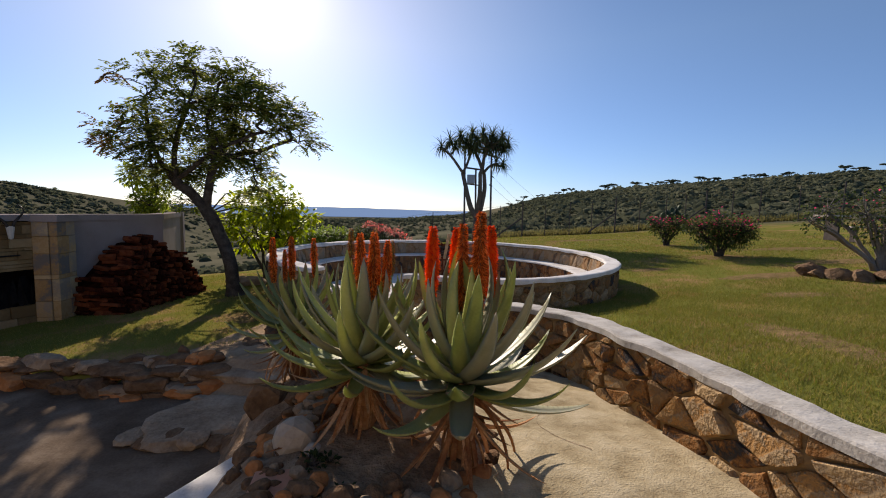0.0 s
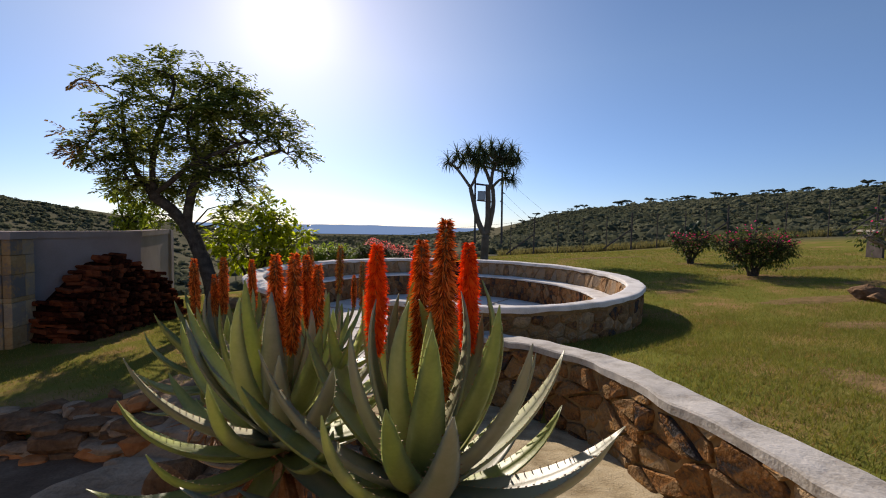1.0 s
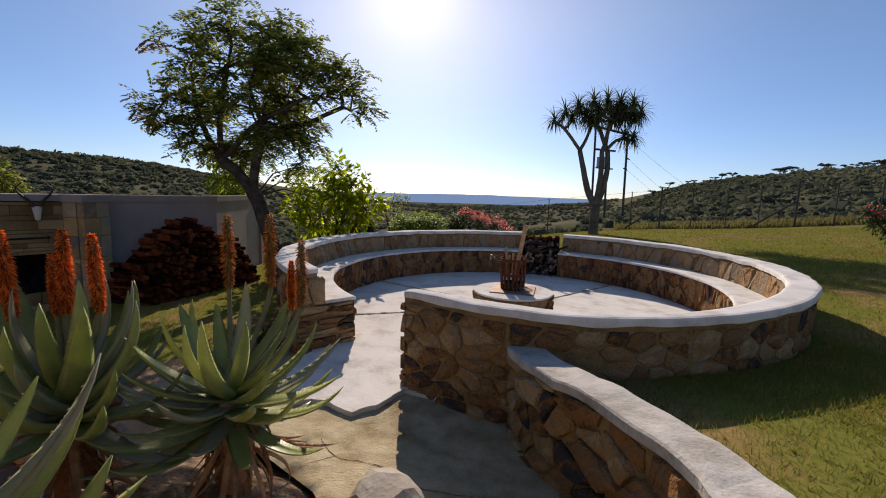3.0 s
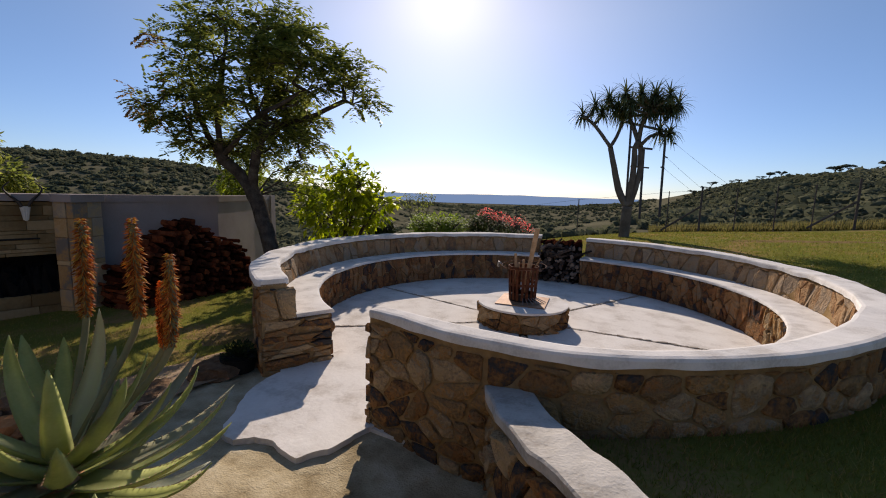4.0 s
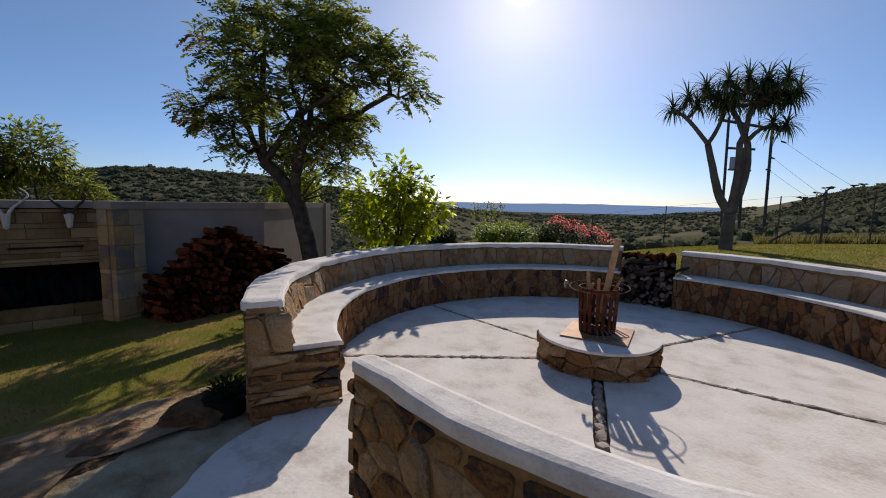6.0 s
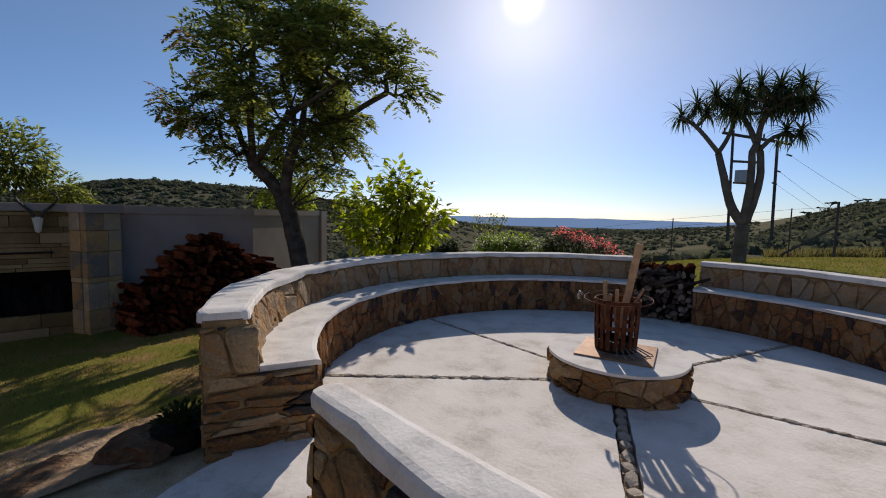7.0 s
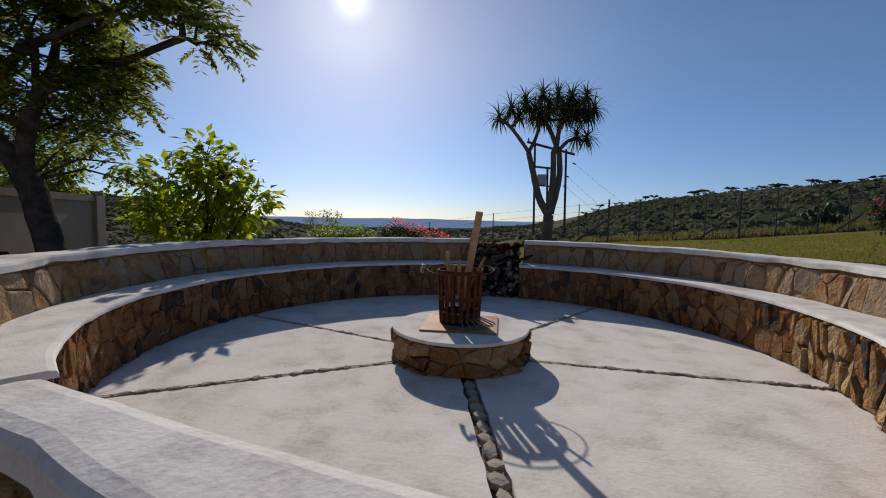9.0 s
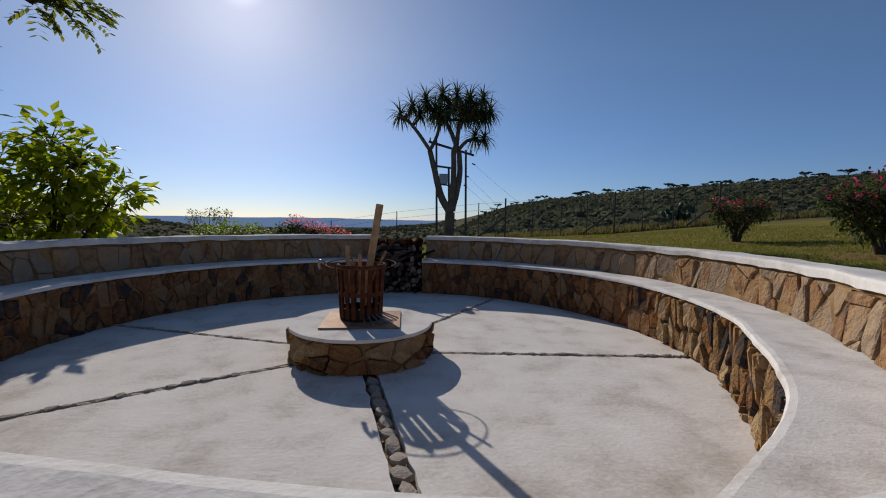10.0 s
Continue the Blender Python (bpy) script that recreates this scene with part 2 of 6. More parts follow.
M_veld = mat("hill_bush", [(0.058, 0.066, 0.040), (0.094, 0.098, 0.060), (0.145, 0.142, 0.090)], 0.02, 0.95, 0, 0.3, island=0.35, through_light=0.22)
M_strap = mat("strap_leaf", [(0.028, 0.045, 0.025), (0.06, 0.085, 0.04), (0.11, 0.12, 0.055)], 2, 0.5, 0, 20, island=0.6, through_light=0.15)
M_grey_bark = mat("grey_bark", [(0.11, 0.095, 0.08), (0.20, 0.175, 0.15), (0.30, 0.26, 0.23)], 3, 0.9, 0.6, 40)
M_aloe_bark = mat("aloe_bark", [(0.07, 0.058, 0.046), (0.13, 0.11, 0.09), (0.21, 0.18, 0.15)], 3, 0.9, 0.6, 40)
M_rust = mat("rusted_steel", [(0.04, 0.015, 0.010), (0.10, 0.034, 0.017), (0.19, 0.075, 0.034)], 9, 0.8, 0.5, 60, metal=0.25)
M_plate = mat("rusted_plate", [(0.20, 0.10, 0.055), (0.33, 0.20, 0.12), (0.42, 0.29, 0.20)], 5, 0.65, 0.2, 50, metal=0.3)
M_wire = mat("steel_wire", [(0.20, 0.19, 0.18), (0.34, 0.32, 0.30)], 10, 0.45, 0, metal=0.7)
M_wood = mat("split_wood", [(0.20, 0.11, 0.055), (0.34, 0.21, 0.11), (0.46, 0.31, 0.18)], 12, 0.85, 0.5, 50, per_object=0.4)
M_log = mat("red_firewood", [(0.022, 0.007, 0.005), (0.070, 0.020, 0.011), (0.20, 0.060, 0.026)], 7, 0.9, 0.6, 40, per_object=0.8)
M_grey_log = mat("weathered_log", [(0.03, 0.023, 0.020), (0.09, 0.068, 0.056), (0.25, 0.195, 0.155)], 7, 0.9, 0.6, 40, per_object=0.8)
M_near_black = mat("near_black", [(0.008, 0.008, 0.008), (0.02, 0.018, 0.017)], 5, 0.95, 0.5)
M_iron = mat("black_iron", [(0.012, 0.012, 0.012), (0.03, 0.028, 0.026)], 8, 0.6, 0.2, metal=0.4)
M_pole = mat("pole_timber", [(0.06, 0.05, 0.045), (0.12, 0.10, 0.09)], 6, 0.9, 0.3)
M_bone = mat("bleached_bone", [(0.55, 0.50, 0.42), (0.72, 0.68, 0.60)], 8, 0.8, 0.2)
M_horn = mat("dark_horn", [(0.03, 0.024, 0.02), (0.08, 0.065, 0.05)], 14, 0.5, 0.5)
# distance haze is put into the plateau's blue, and the surface glows
M_ridge_haze = mat("ridge_haze", [(0.13, 0.19, 0.30), (0.16, 0.22, 0.33)], 0.002, 1.0, 0, 0.01)
M_ridge_haze.node_tree.nodes["Principled BSDF"].inputs["Emission Color"].default_value = (0.20, 0.30, 0.47, 1)
M_ridge_haze.node_tree.nodes["Principled BSDF"].inputs["Emission Strength"].default_value = 0.75
M_metal_grey = mat("grey_metal", [(0.35, 0.35, 0.36), (0.45, 0.45, 0.46)], 3, 0.5, 0, metal=0.2)
M_dry_grass = mat("dry_grass", [(0.10, 0.09, 0.034), (0.18, 0.15, 0.065), (0.14, 0.135, 0.045)], 0.6, 0.9, 0, 10, island=0.7, through_light=0.3)
M_blade = mat("grass_blade", [(0.30, 0.20, 0.08), (0.165, 0.15, 0.033), (0.14, 0.16, 0.032), (0.20, 0.185, 0.044), (0.30, 0.24, 0.08)], 1.3, 0.7, 0, 10, island=0.5, through_light=0.24)

# ---- building helpers ----


def mesh_of(bm, name, smooth=False):
    me = bpy.data.meshes.new(name)
    bm.to_mesh(me)
    bm.free()
    if smooth:
        for p in me.polygons:
            p.use_smooth = True
    return me


def mesh_from(name, verts, faces, smooth=False):
    me = bpy.data.meshes.new(name)
    me.from_pydata(verts, [], faces)
    me.update()
    if smooth:
        me.polygons.foreach_set("use_smooth", [True] * len(me.polygons))
    return me


def part(name, data, material, parent=None, label="", smooth=False):
    """One mesh object of its own, under parent if there is one."""
    me = mesh_of(data, name, smooth) if isinstance(data, bmesh.types.BMesh) else data
    if material and not me.materials:
        me.materials.append(material)
    ob = new(name, me)
    if parent:
        ob.parent = parent
    return tagged(ob, label)


def thing(name, place, label, category, group="", kind=""):
    """An Empty at the base of a thing that has parts."""
    ob = new(name)
    ob.empty_display_size = 0.1
    ob.matrix_world = place if isinstance(place, Matrix) else Matrix.Translation(place)
    return tagged(ob, label, category, group, kind)


def box_bm(sx, sy, sz, bevel=0.01, at=(0, 0, 0), seg=2):
    bm = bmesh.new()
    bmesh.ops.create_cube(bm, size=1, matrix=Matrix.Translation((at[0], at[1], at[2] + sz / 2)) @ Matrix.Diagonal((sx, sy, sz, 1)))
    if bevel:
        bmesh.ops.bevel(bm, geom=bm.edges[:], offset=bevel, segments=seg, affect="EDGES", profile=0.6)
    return bm


def tube(points, radii, sides=8, cap=True):
    """Verts and faces of a tapered tube along points."""
    vs, fs = [], []
    pts = [Vector(p) for p in points]
    up = Vector((0.31, 0.87, 0.38))
    for i, p in enumerate(pts):
        d = (pts[min(i + 1, len(pts) - 1)] - pts[max(i - 1, 0)]).normalized()
        a = d.cross(up)
        if a.length < 0.05:
            a = d.cross(Vector((1, 0, 0)))
        a.normalize()
        b = d.cross(a)
        for k in range(sides):
            w = 2 * math.pi * k / sides
            vs.append(tuple(p + radii[i] * (math.cos(w) * a + math.sin(w) * b)))
    for i in range(len(pts) - 1):
        for k in range(sides):
            k2 = (k + 1) % sides
            fs.append((i * sides + k, i * sides + k2, (i + 1) * sides + k2, (i + 1) * sides + k))
    if cap:
        fs.append(tuple(range(sides - 1, -1, -1)))
        fs.append(tuple((len(pts) - 1) * sides + k for k in range(sides)))
    return vs, fs


class Pile:
    """Gathers many small meshes into one."""

    def __init__(self):
        self.v, self.f = [], []

    def add(self, vs, fs):
        o = len(self.v)
        self.v += [tuple(v) for v in vs]
        self.f += [tuple(i + o for i in f) for f in fs]

    def mesh(self, name, smooth=False):
        return mesh_from(name, self.v, self.f, smooth)


# ---- ground ----
CX, CY = 0.0, 9.0
R_FOOT, R_IN, R_OUT = 2.68, 3.08, 3.36
Z_BENCH, Z_RIM = 0.50, 0.85
rng = random.Random(7)

LAND = np.array([
    (2.2, 3.2, .66), (1.9, 4.6, .56), (1.45, 6.0, .40), (2.85, 7.1, .38), (3.4, 9.5, .36), (2.8, 11.6, .32), (0.5, 12.6, .22), (-2.6, 11.5, -.08),
    (6.7, 11, .71), (7.1, 14.3, .74), (6.6, 7.4, .70), (4.6, 4.2, .69), (8, 0, .8), (3, -1, .7), (14, 12, 1.1), (20, 26, 1.5), (8, 26, .42), (4.5, 26, .22), (1, 22, .2),
    (-3, 17, -.1), (-3.5, 27, -.8), (-4.4, 8.8, -.17), (-6.3, 7, -.24), (-3.5, 9.8, -.15), (-3.3, 6.6, -.08), (-2.75, 5.0, -.05), (-5.5, 4.6, -.22),
    (-7, 12, -.35), (-6, 18, -.8), (-16, 10, -1), (-16, 28, -3), (-7, 1, -.2), (-2.0, 5.9, -.02), (-14, -4, -.4)])


def tps(ctrl):
    p, z = ctrl[:, :2], ctrl[:, 2]
    k = len(p)
    d = np.hypot(p[:, None, 0] - p[None, :, 0], p[:, None, 1] - p[None, :, 1])
    kern = np.where(d > 0, d * d * np.log(d + 1e-9), 0) + 0.05 * np.eye(k)
    one = np.c_[np.ones(k), p]
    a = np.block([[kern, one], [one.T, np.zeros((3, 3))]])
    return np.linalg.solve(a, np.r_[z, 0, 0, 0])


LAND_W = tps(LAND)


def land(x, y):
    x, y = np.atleast_1d(np.asarray(x, float)), np.atleast_1d(np.asarray(y, float))
    d = np.hypot(x[..., None] - LAND[:, 0], y[..., None] - LAND[:, 1])
    return (np.where(d > 0, d * d * np.log(d + 1e-9), 0) @ LAND_W[:-3]) + LAND_W[-3] + LAND_W[-2] * x + LAND_W[-1] * y


CURB = [(0.42, 5.84, .56), (0.57, 5.54, .595), (0.70, 5.31, .62), (0.83, 5.13, .645), (0.99, 4.95, .67), (1.2, 4.68, .70), (1.4, 4.30, .74), (1.54, 3.75, .77), (1.67, 3.3, .78),
        (1.79, 2.9, .78), (1.86, 2.55, .78), (1.93, 2.3, .78), (2.05, 1.95, .78), (2.25, 1.4, .78), (2.5, 0.6, .79), (2.7, -0.5, .80), (2.8, -2.5, .80)]
CURB_X = lambda y: np.interp(y, [c[1] for c in CURB][::-1], [c[0] for c in CURB][::-1])


def path_z(y):
    return np.interp(y, [-4, 2.6, 3.9, 5.3, 6.5], [.36, .30, .19, -.028, -.04])


# crest of the hills round about: bearing, elevation and distance
HILL_AZ = [-180, -110, -85, -79, -72, -67, -60, -54, -48, -40, -30, -22, -10, 0, 5, 8, 15, 24, 32, 38, 44, 55, 80, 120, 180]
HILL_EL = [2, .6, .5, 1.3, 2.8, 2.9, 2.65, 2.25, 1.5, .3, -1.1, -1.5, -1.4, -.6, .45, 1.15, 2.4, 3.2, 3.75, 4.05, 4.3, 4.5, 4, 3, 2]


def ground_z(x, y):
    """Height of the one ground sheet."""
    near = land(x, y)
    r, az = np.hypot(x, y - 6), np.degrees(np.arctan2(x, y - 6))
    el = np.interp(az, HILL_AZ, HILL_EL)
    rc = np.interp(az, [-60, -35, -25, 0, 12, 180], [260, 420, 700, 600, 260, 260])
    crest = 1.5 + rc * np.tan(np.radians(el))
    edge = land(np.clip(x, -22, 22), np.clip(y, -8, 34))
    t = np.clip((r - 30) / (rc - 30), 0, 1)
    dip = -np.interp(az, [-60, -40, -20, 0, 15], [5, 10, 12, 8, 0])
    lift = edge + (crest - edge) * (t * t * (3 - 2 * t)) + dip * np.sin(np.pi * np.clip(t * 1.3, 0, 1)) ** 2
    over = np.clip((r - rc) / 900, 0, 1)
    lift = lift - over * (60 + np.maximum(crest, 0) * 1.0)
    w = np.clip((r - 24) / 12, 0, 1)
    return near * (1 - w) + lift * w


def axis_steps(lo, hi, step, far, n):
    mid = np.arange(lo, hi + step / 2, step)
    g = step * np.cumsum(np.geomspace(1.0, 1.0 * (far / step) ** 0.62, n))
    g = g * ((far) / g[-1]) ** (np.arange(1, n + 1) / n)
    return np.r_[lo - g[::-1], mid, hi + g]


gx, gy = axis_steps(-7.5, 9.0, 0.14, 4600, 60), axis_steps(0.5, 15.0, 0.14, 4600, 60)
GX, GY = np.meshgrid(gx, gy)
GZ = ground_z(GX.ravel(), GY.ravel()).reshape(GX.shape)
rr = np.hypot(GX - CX, GY - CY)
on_path = (GX < CURB_X(GY) + 0.10) & (GX > -1.75) & (GY < 6.6) & (GY > -6)
on_path |= (GX > -2.35) & (GX < -1.5) & (GY < 6.6) & (GY > 3)
on_path |= (GX > -3.2) & (GX < -1.2) & (GY < 4.85) & (GY > 3)
on_path |= (GX > -7.4) & (GX < 0) & (GY < 4.25 - 0.12 * (GX + 3)) & (GY > -6)
GZ = np.where(rr < 3.22, -0.35, GZ)
GZ = np.where(on_path, np.minimum(GZ, -0.45), GZ)
k = len(gx)
verts = np.c_[GX.ravel(), GY.ravel(), GZ.ravel()].tolist()
faces = [(j * k + i, j * k + i + 1, (j + 1) * k + i + 1, (j + 1) * k + i) for j in range(len(gy) - 1) for i in range(k - 1)]
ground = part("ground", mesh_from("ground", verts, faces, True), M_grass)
tagged(ground, "mown lawn running out to bushy hills", "ground", kind="structure")

# ---- fire circle ----


def arc(a0, a1, step=1.0):
    n = max(2, int(abs(a1 - a0) / step) + 1)
    return [radians(a0 + (a1 - a0) * i / (n - 1)) for i in range(n)]


def ring_solid(profile, angles, wobble=0.0, seed=1):
    """Verts and faces of a closed profile [(r, z)] or a function of the angle, swept round the fire circle."""
    vs, fs = [], []
    n = None
    for i, a in enumerate(angles):
        pr = profile(math.degrees(a)) if callable(profile) else profile
        n = len(pr)
        for j, (r, z) in enumerate(pr):
            w = wobble * noise.noise((3 * math.cos(a) * r + seed, 3 * math.sin(a) * r, z * 3))
            w += .35 * wobble * noise.noise((11 * math.cos(a) * r, 11 * math.sin(a) * r + seed, z * 9))
            vs.append((CX + (r + w) * math.cos(a), CY + (r + w) * math.sin(a), z + 0.6 * w))
    for i in range(len(angles) - 1):
        for j in range(n):
            j2 = (j + 1) % n
            fs.append((i * n + j, (i + 1) * n + j, (i + 1) * n + j2, i * n + j2))
    fs.append(tuple(range(n)))
    fs.append(tuple((len(angles) - 1) * n + j for j in range(n - 1, -1, -1)))
    return vs, fs


A_TIP, A_END = 262.5, 239.0 + 360
STACK0, STACK1 = 82.0, 98.0


def wall_core(r0, r1, z0, z1):
    return [(r0, z0), (r1, z0), (r1, z1), (r0, z1)]


def cap_profile(r0, r1, z0, z1, d=None):
    """A plaster cap with worn round shoulders; its ends at the entrance are rounded off."""
    b = 0.020
    if d is not None:
        e = min(1.0, max(0.0, min(d - A_TIP, A_END - d)) / 1.6)
        k = 0.16 * (r1 - r0) * (1 - math.sqrt(1 - (1 - e) ** 2))
        r0, r1, z1 = r0 + k, r1 - k, z1 - 0.012 * (1 - e) ** 2
    return [(r0, z0), (r1, z0), (r1, z1 - b), (r1 - 0.4 * b, z1 - 0.25 * b), (r1 - 1.6 * b, z1), (r0 + 1.6 * b, z1), (r0 + 0.4 * b, z1 - 0.25 * b), (r0, z1 - b)]


fire_circle = thing("fire_circle_wall", (CX, CY, 0), "round rubble-stone seating wall with whitewashed plaster cap", "wall", kind="structure")


def under(ob_parent, name, vs_fs, material, label="", smooth=False):
    vs, fs = vs_fs
    base = ob_parent.matrix_world.translation
    vs = [(x - base.x, y - base.y, z - base.z) for x, y, z in vs]
    return part(name, mesh_from(name, vs, fs, smooth), material, ob_parent, label, smooth)


def bench_front(deg):
    """Radius of the bench's front edge: it widens to meet the wall beside the entrance."""
    if not 274 < deg % 360 < 334:
        return R_FOOT
    return float(np.mean(np.interp(deg % 360 + np.linspace(-4, 4, 17), [278, 284, 288, 294, 301, 307, 314, 326], [3.36, 3.16, 3.03, 2.935, 2.88, 2.845, 2.795, R_FOOT])))


RIM_A = [262, 268, 274, 280, 286, 292, 300, 314, 330, 360, 390, 600]


def rim_in(deg):
    return float(np.interp(deg, RIM_A, [3.05, 3.09, 3.16, 3.25, 3.34, 3.36, 3.32, 3.20, 3.11, 3.08, 3.08, 3.08]))


def rim_out(deg):
    return float(np.interp(deg, RIM_A, [3.17, 3.21, 3.33, 3.40, 3.47, 3.47, 3.45, 3.40, 3.36, 3.34, 3.34, 3.36]))



for a0, a1 in ((A_TIP, 360 + STACK0), (360 + STACK1, A_END)):
    ang = arc(a0, a1)
    under(fire_circle, "wall_core", ring_solid(lambda d: [(rim_in(d) - .03, -.3), (rim_out(d) - .03, -.3), (rim_out(d) - .03, Z_RIM - .05), (rim_in(d) + .04, Z_RIM - .05), (rim_in(d) - .03, Z_BENCH)], ang), M_mortar)
    under(fire_circle, "cap", ring_solid(lambda d: cap_profile(rim_in(d) - .005, rim_out(d) + .008, Z_RIM - .062 - .014 * noise.noise((d * .21, 0, 7)), Z_RIM, d), arc(a0, a1, .5), 0.015), M_plaster, "whitewashed plaster cap")
for a0, a1 in ((282, 360 + STACK0), (360 + STACK1, A_END)):
    ang = arc(a0, a1)
    under(fire_circle, "bench_core", ring_solid(lambda d: wall_core(bench_front(d) + .03, rim_in(d) + .02, -.3, Z_BENCH - .04), ang), M_gap_shade if a0 < 300 else M_mortar)
    under(fire_circle, "bench_top", ring_solid(lambda d: cap_profile(bench_front(d) - .008, rim_in(d) + .03, Z_BENCH - .036, Z_BENCH), arc(a0, a1, .4), 0.009), M_plaster, "smooth plaster bench top")

PED = (-0.03, 8.85)
# bearings of the stone-filled joints that run out from the pedestal
JOINTS = [(-2.01, 7.47), (-2.42, 9.55), (1.34, 11.15), (2.72, 8.78), (0.60, 6.55)]
WIDTH = [.062, .052, .055, .060, .105]


def floor_hit(deg, r):
    return (CX + r * math.cos(radians(deg)), CY + r * math.sin(radians(deg)))


floor_ob = thing("floor", (CX, CY, 0), "pale cement screed floor laid in segments", "floor", kind="structure")
bed_vs = [(CX, CY, -.045)] + [(*floor_hit(4 * i, 3.2), -.045) for i in range(90)]
under(floor_ob, "joint_bed", (bed_vs, [(0, i, i % 90 + 1) for i in range(1, 91)]), M_soil)
order = sorted(range(5), key=lambda i: math.atan2(JOINTS[i][1] - PED[1], JOINTS[i][0] - PED[0]))
for q in range(5):
    i0, i1 = order[q], order[(q + 1) % 5]
    edges = []
    for i, s in ((i0, 1), (i1, -1)):
        d = Vector((JOINTS[i][0] - PED[0], JOINTS[i][1] - PED[1])).normalized()
        nrm = Vector((-d.y, d.x)) * s * WIDTH[i] / 2
        line = []
        for k in range(34):
            p = Vector(PED) + d * (0.3 + 3.4 * k / 33) + nrm * (1 + 0.45 * noise.noise((k * .9, i * 7 + s, 0)))
            rel = p - Vector((CX, CY))
            if rel.length > 3.19:
                break
            line.append(p)
        edges.append(line)
    a0 = math.atan2(edges[0][-1].y - CY, edges[0][-1].x - CX)
    a1 = math.atan2(edges[1][-1].y - CY, edges[1][-1].x - CX)
    while a1 < a0:
        a1 += 2 * math.pi
    rimpts = [Vector((CX + 3.19 * math.cos(a0 + (a1 - a0) * k / 30), CY + 3.19 * math.sin(a0 + (a1 - a0) * k / 30))) for k in range(31)]
    loop = edges[0] + rimpts + edges[1][::-1]
    bm = bmesh.new()
    top = bm.faces.new([bm.verts.new((p.x - CX, p.y - CY, 0)) for p in loop])
    g = bmesh.ops.extrude_face_region(bm, geom=[top])
    bmesh.ops.translate(bm, verts=[v for v in g["geom"] if isinstance(v, bmesh.types.BMVert)], vec=(0, 0, -.05))
    bmesh.ops.recalc_face_normals(bm, faces=bm.faces[:])
    part("segment", bm, M_floor, floor_ob)

# unseen plain wall behind the walk, added to bounce warm light into the shade
bounce_wall = part("wall_south", box_bm(17, .3, 4.2, .02, (-2.5, -3.7, -.3)), M_bounce_wall)
tagged(bounce_wall, "plain sandy plastered wall, unseen, added to bounce light at the garden", "wall", kind="structure")

# pedestal
pedestal = thing("pedestal", (PED[0], PED[1], 0), "low round stone pedestal with plastered top", "pedestal")
bm = bmesh.new()
bmesh.ops.create_cone(bm, cap_ends=True, segments=48, radius1=.545, radius2=.55, depth=.25, matrix=Matrix.Translation((0, 0, .125)))
part("core", bm, M_mortar, pedestal)
bm = bmesh.new()
bmesh.ops.create_circle(bm, cap_ends=True, segments=64, radius=.575)
for v in bm.verts:
    v.co *= 1 + 0.02 * noise.noise((v.co.x * 6, v.co.y * 6, 1))
g = bmesh.ops.extrude_face_region(bm, geom=bm.faces[:])
bmesh.ops.translate(bm, verts=[v for v in g["geom"] if isinstance(v, bmesh.types.BMVert)], vec=(0, 0, .025))
bmesh.ops.translate(bm, verts=bm.verts[:], vec=(0, 0, .235))
bmesh.ops.recalc_face_normals(bm, faces=bm.faces[:])
part("top", bm, M_plaster, pedestal, "smooth plaster top")

# ---- curb wall ----
curb = thing("garden_wall", (1.5, 4, 0), "curving rubble-stone garden wall with plaster coping", "wall", kind="structure")


def smooth_line(pts, step=0.08):
    """Catmull-Rom through pts."""
    p = [Vector(q) for q in pts]
    out = []
    for i in range(len(p) - 1):
        a, b, c, d = p[max(i - 1, 0)], p[i], p[i + 1], p[min(i + 2, len(p) - 1)]
        n = max(1, int((c - b).length / step))
        for s in range(n):
            t = s / n
            out.append(0.5 * (2 * b + (c - a) * t + (2 * a - 5 * b + 4 * c - d) * t * t + (3 * b - a - 3 * c + d) * t ** 3))
    return out + [p[-1]]


def line_solid(line, prof, wobble=0.0):
    """Sweeps a closed profile [(offset to the right, z relative to the line or ('a', z) for absolute)] along a line."""
    vs, fs, n = [], [], len(prof)
    for i, p in enumerate(line):
        d = line[min(i + 1, len(line) - 1)] - line[max(i - 1, 0)]
        d.z = 0
        d.normalize()
        side = Vector((-d.y, d.x, 0))
        for o, z in prof:
            w = wobble * noise.noise((p.x * 4 + o * 9, p.y * 4, 3 * z))
            w += .35 * wobble * noise.noise((p.x * 13, p.y * 13 + o * 5, z * 9))
            q = p + side * (o + w)
            vs.append((q.x, q.y, p.z + z + 0.6 * w))
    for i in range(len(line) - 1):
        for j in range(n):
            j2 = (j + 1) % n
            fs.append((i * n + j, i * n + j2, (i + 1) * n + j2, (i + 1) * n + j))
    fs.append(tuple(range(n - 1, -1, -1)))
    fs.append(tuple((len(line) - 1) * n + j for j in range(n)))
    return vs, fs


curb_line = smooth_line(CURB)
under(curb, "wall_core", line_solid(curb_line, [(.03, -1.0), (.22, -1.0), (.22, -.05), (.03, -.05)]), M_mortar)
under(curb, "cap", line_solid(curb_line, [(-.005, -.06), (.235, -.06), (.235, -.012), (.225, -.002), (.21, 0), (.02, 0), (.005, -.002), (-.005, -.012)], 0.02), M_coping, "stained pale plaster coping")

# path, patio, entry slab


def sheet(xs0, xs1, ys, zf, n=40):
    vs = []
    for y in ys:
        for i in range(n):
            x = xs0(y) + (xs1(y) - xs0(y)) * i / (n - 1)
            vs.append((x, y, zf(x, y)))
    return mesh_from("sheet", vs, [(j * n + i, j * n + i + 1, (j + 1) * n + i + 1, (j + 1) * n + i) for j in range(len(ys) - 1) for i in range(n - 1)], True)


